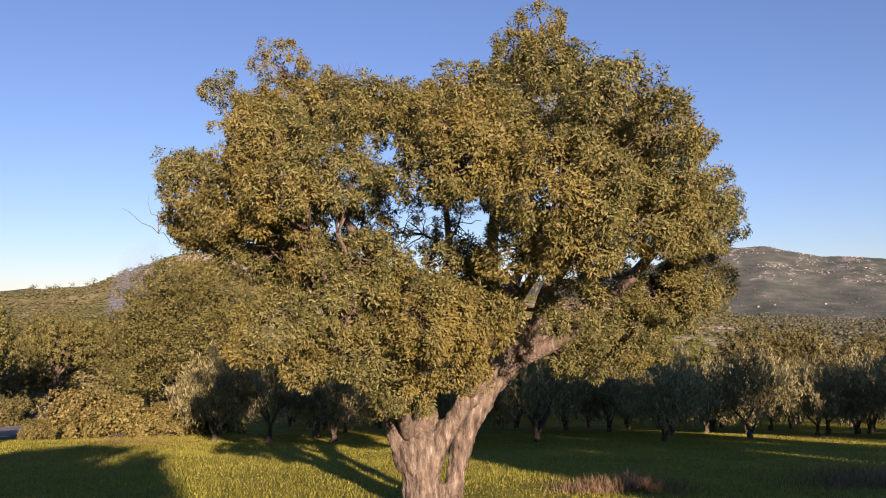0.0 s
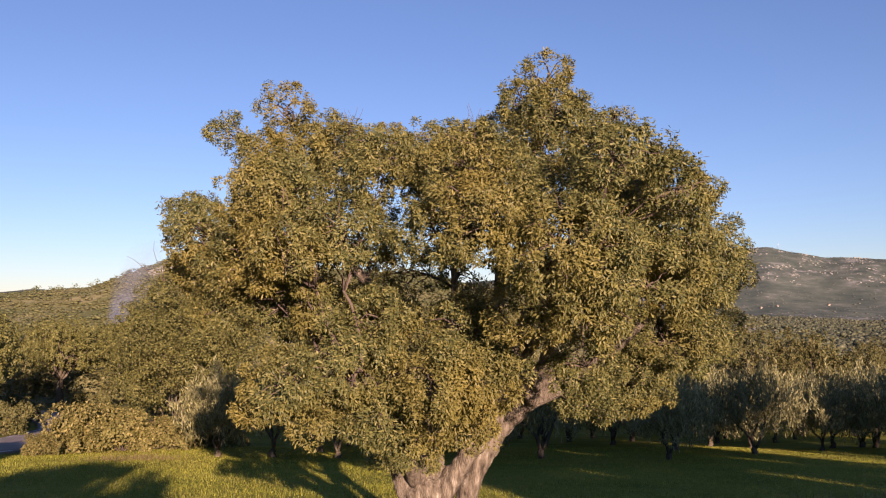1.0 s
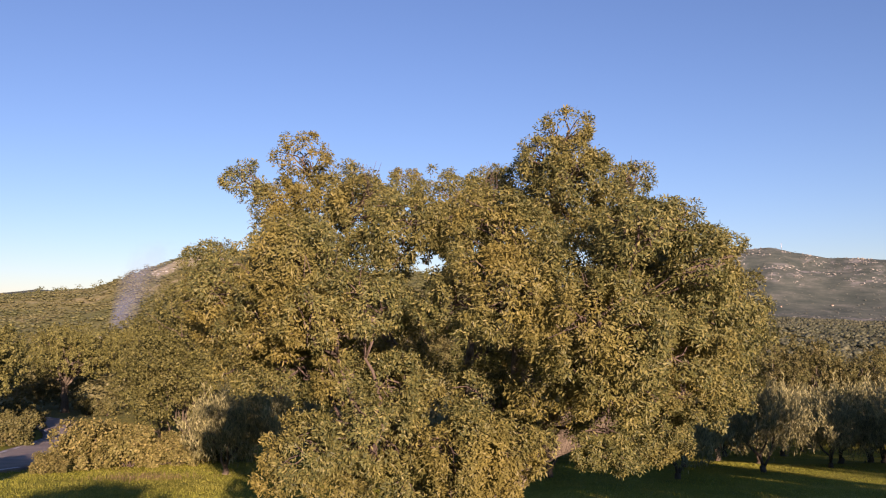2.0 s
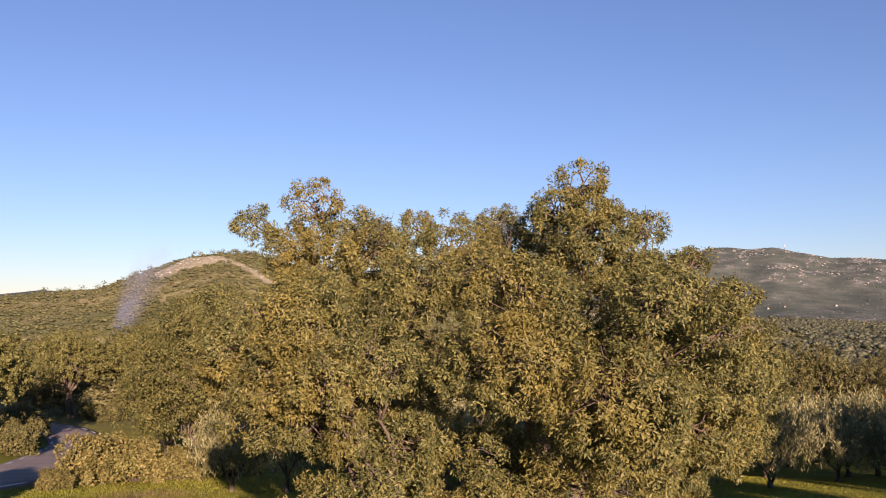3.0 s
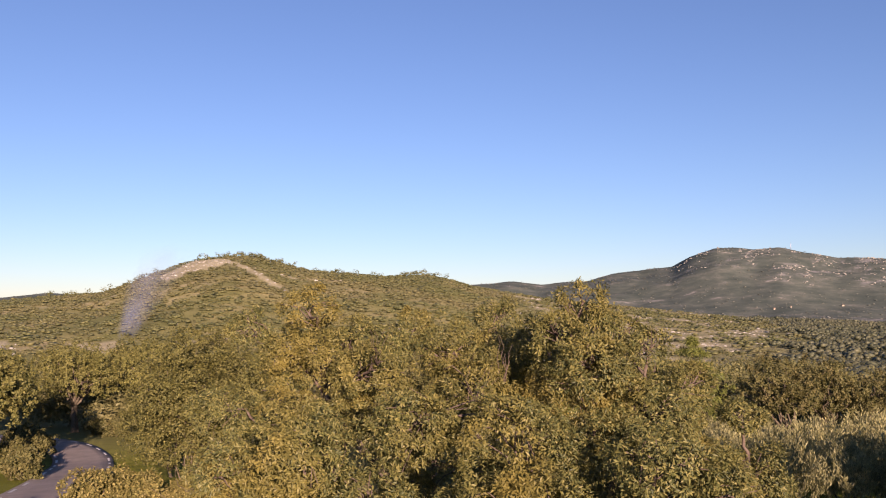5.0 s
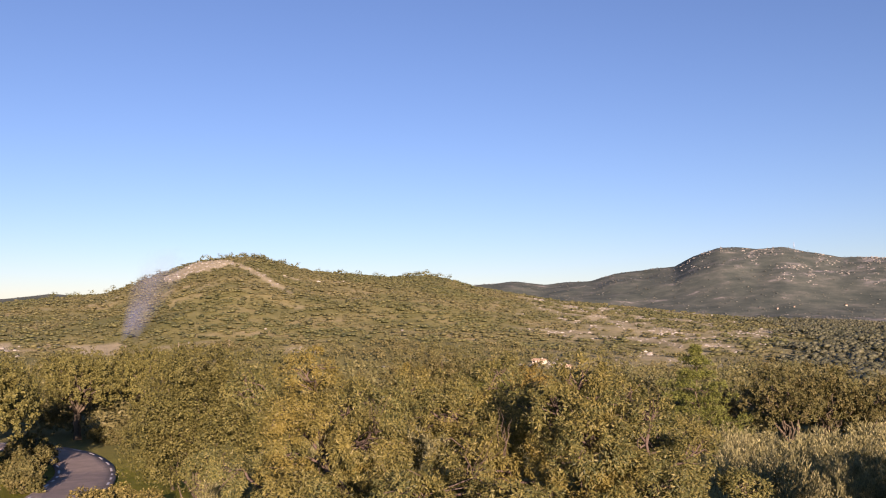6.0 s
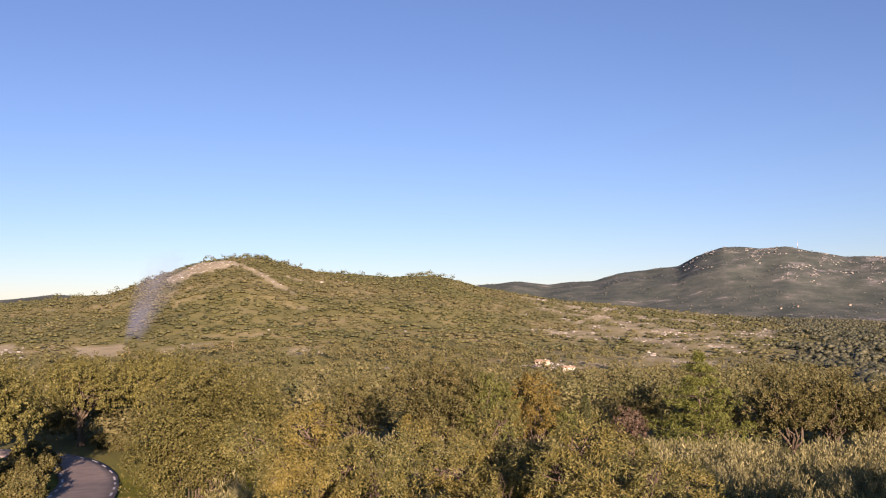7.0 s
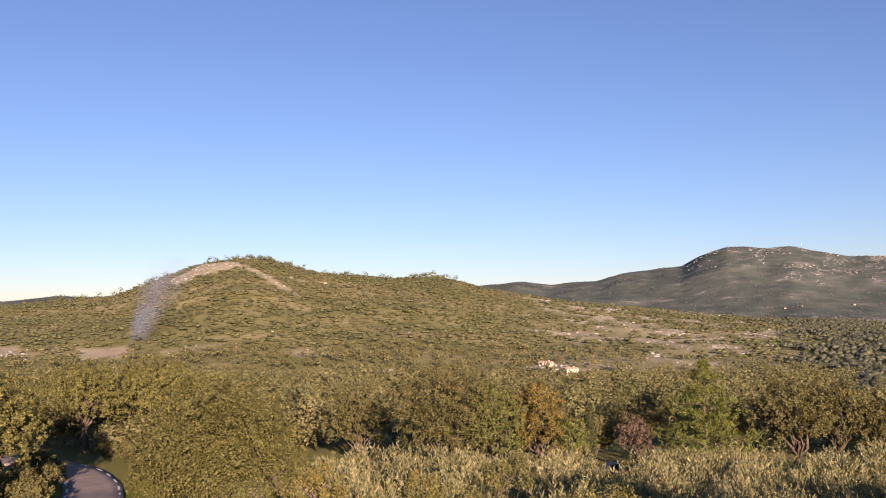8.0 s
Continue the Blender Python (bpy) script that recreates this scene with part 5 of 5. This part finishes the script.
house("house", 68.0, 556.0, 14, 8.6, 6.5, 4.2, 0.25, "small cream rendered house among trees on the slope")
house("house", 56.0, 598.0, -32, 9.0, 5.0, 2.4, 0.35, "long low cream house with pale tiled roof")
house("house", 1052.0, 2300.0, 10, 6.0, 4.0, 2.2, 0.3, "distant cream house with clay roof in a pale field", 2)
house("house", 848.0, 2250.0, -15, 4.5, 4.0, 2.2, 0.2, "distant pale house at the mountain's foot", 2)
house("house", 892.0, 2252.0, 20, 4.5, 4.0, 2.2, 0.2, "distant pale house at the mountain's foot", 2)

WEATHERED_WOOD = solid_material("weathered_pole_wood", [(0.3, (0.16, 0.12, 0.09)), (0.7, (0.30, 0.25, 0.19))], 3, 0.9, 0.3, stretch=(3, 3, 0.4))
PORCELAIN = plain_material("white_insulator", (0.7, 0.7, 0.68), 0.3)


def utility_pole(x, y, height, turn):
    root = rest(new("utility_pole"), x, y, turn, 0.2)
    part_mesh("pole", join_tubes("pole", [tube([(0, 0, 0), (0, 0, height * 0.5), (0, 0, height)], [0.16, 0.14, 0.11], 10)], WEATHERED_WOOD), root)
    arm = boxed("crossarm", (-0.8, 0.8, -0.07, 0.07, height - 0.75, height - 0.6), WEATHERED_WOOD, root)
    for k in (-0.7, 0.0, 0.7):
        part_mesh("insulator", join_tubes("insulator", [tube([(k, 0, height - 0.6), (k, 0, height - 0.52), (k, 0, height - 0.42)], [0.05, 0.08, 0.05], 8)], PORCELAIN), arm)
    return tagged(root, "weathered wooden utility pole with a short crossarm", "utility pole", "utility poles")


utility_pole(-257.0, 640.0, 10.0, 20)
utility_pole(-177.0, 640.0, 10.0, 35)
utility_pole(-216.0, 640.0, 10.0, 30)

# car parked beyond the grove
CAR_PAINT = plain_material("dark_blue_grey_car_paint", (0.03, 0.035, 0.05), 0.25, 0.3, 0.6)
TYRE = plain_material("black_tyre_rubber", (0.02, 0.02, 0.02), 0.85)
RIM = plain_material("alloy_wheel", (0.5, 0.5, 0.52), 0.3, 0.9)
LAMP = plain_material("clear_lamp_glass", (0.75, 0.75, 0.72), 0.15)
TAIL = plain_material("red_tail_lamp", (0.35, 0.02, 0.02), 0.2)


def prism(bm, profile, half, taper=1.0):
    """A side profile of (x, z) swept across the car's width."""
    rows = [[bm.verts.new((x, s * half * (taper if k else 1.0), z)) for k, (x, z) in enumerate(profile)] for s in (-1, 1)]
    n = len(profile)
    bm.faces.new(rows[0])
    bm.faces.new(rows[1][::-1])
    for k in range(n):
        bm.faces.new((rows[0][k], rows[1][k], rows[1][(k + 1) % n], rows[0][(k + 1) % n]))
    bmesh.ops.recalc_face_normals(bm, faces=bm.faces[:])


def car(x, y, turn):
    root = rest(new("parked_car"), x, y, turn, 0.0)
    bm = bmesh.new()
    prism(bm, [(-2.0, 0.3), (-2.05, 0.62), (-1.95, 0.88), (-0.95, 0.96), (1.75, 0.98), (2.0, 0.85), (2.02, 0.35)], 0.86)
    bmesh.ops.bevel(bm, geom=bm.edges[:], offset=0.06, segments=2, affect="EDGES")
    body = part("body", bm, CAR_PAINT, root)
    bm = bmesh.new()
    prism(bm, [(-1.0, 0.95), (-0.35, 1.40), (0.9, 1.44), (1.65, 0.97)], 0.74)
    bmesh.ops.bevel(bm, geom=bm.edges[:], offset=0.05, segments=2, affect="EDGES")
    part("cabin_glass", bm, GLASS_DARK, root)
    bm = bmesh.new()
    prism(bm, [(-0.42, 1.40), (-0.3, 1.46), (0.85, 1.49), (1.0, 1.42)], 0.70)
    part("roof", bm, CAR_PAINT, root)
    for sx in (-1.25, 1.25):
        for sy in (-1, 1):
            bm = bmesh.new()
            bmesh.ops.create_cone(bm, cap_ends=True, segments=20, radius1=0.32, radius2=0.32, depth=0.2, matrix=Matrix.Translation((sx, sy * 0.79, 0.32)) @ Matrix.Rotation(radians(90), 4, "X"))
            wheel = part("wheel", bm, TYRE, root)
            bm = bmesh.new()
            bmesh.ops.create_cone(bm, cap_ends=True, segments=16, radius1=0.2, radius2=0.17, depth=0.22, matrix=Matrix.Translation((sx, sy * 0.795, 0.32)) @ Matrix.Rotation(radians(90), 4, "X"))
            part("rim", bm, RIM, wheel)
    for sy in (-0.6, 0.6):
        boxed("headlight", (-2.06, -1.93, sy - 0.16, sy + 0.16, 0.64, 0.80), LAMP, body, bevel=0.02)
        boxed("tail_light", (1.93, 2.04, sy - 0.16, sy + 0.16, 0.68, 0.86), TAIL, body, bevel=0.02)
    return tagged(root, "dark blue-grey car parked behind the olive trees", "car")


car(16.4, 101.0, 12)
post = rest(new("gate_pillar"), 22.6, 103.0, 5)
boxed("shaft", (-0.25, 0.25, -0.25, 0.25, -0.2, 2.1), RENDERED_WALL, post, bevel=0.02)
boxed("cap", (-0.32, 0.32, -0.32, 0.32, 2.1, 2.22), RENDERED_WALL, post, bevel=0.02)
tagged(post, "pale rendered gate pillar beside the pine", "pillar")

# mast on the mountain
mast_x, mast_y = 1292.0, 3240.0
mast = rest(new("radio_mast"), mast_x, mast_y, 0, 1.0)
MAST_METAL = plain_material("galvanised_mast", (0.4, 0.4, 0.42), 0.5, 0.7)
part_mesh("pole", join_tubes("pole", [tube([(0, 0, 0), (0, 0, 12), (0, 0, 26)], [1.2, 0.9, 0.5], 6)], MAST_METAL), mast)
tagged(mast, "thin radio mast on the mountain top", "mast")

# smoke of a garden fire: drifting veils
smoke_rng = np.random.default_rng(8)
verts, faces, dens = [], [], []
sx, sy = -280.0, 700.0
sz = at_ground(sx, sy) + 6
NU, NV = 12, 34
for k in range(4):
    for v in range(NV):
        t = v / (NV - 1)
        cx = sx + 36 * t ** 1.4 + 3.5 * math.sin(5 * t + k * 1.7) * t
        half = (7 + 19 * t) * (0.75 + 0.15 * k)
        for u in range(NU):
            w = 2 * u / (NU - 1) - 1
            verts.append((cx + w * half, sy + 3.5 * k + 3 * math.sin(w * 2.5 + t * 7 + k), sz + 78 * t + 2.5 * math.sin(w * 3 + k)))
            dens.append(max(0.0, 1 - w * w) ** 1.3 * min(1, t * 9) * (1 - t) ** 0.75)
    o = k * NU * NV
    faces += [(o + v * NU + u, o + v * NU + u + 1, o + (v + 1) * NU + u + 1, o + (v + 1) * NU + u) for v in range(NV - 1) for u in range(NU - 1)]
smoke_me = mesh_from("smoke_plume", verts, np.array(faces), smoke_material(), True)
layer = smoke_me.attributes.new("veil", "FLOAT", "POINT")
layer.data.foreach_set("value", np.array(dens, dtype=np.float32))
tagged(new("smoke_plume", smoke_me), "thin bluish smoke rising from the woods", "smoke", kind="stuff")
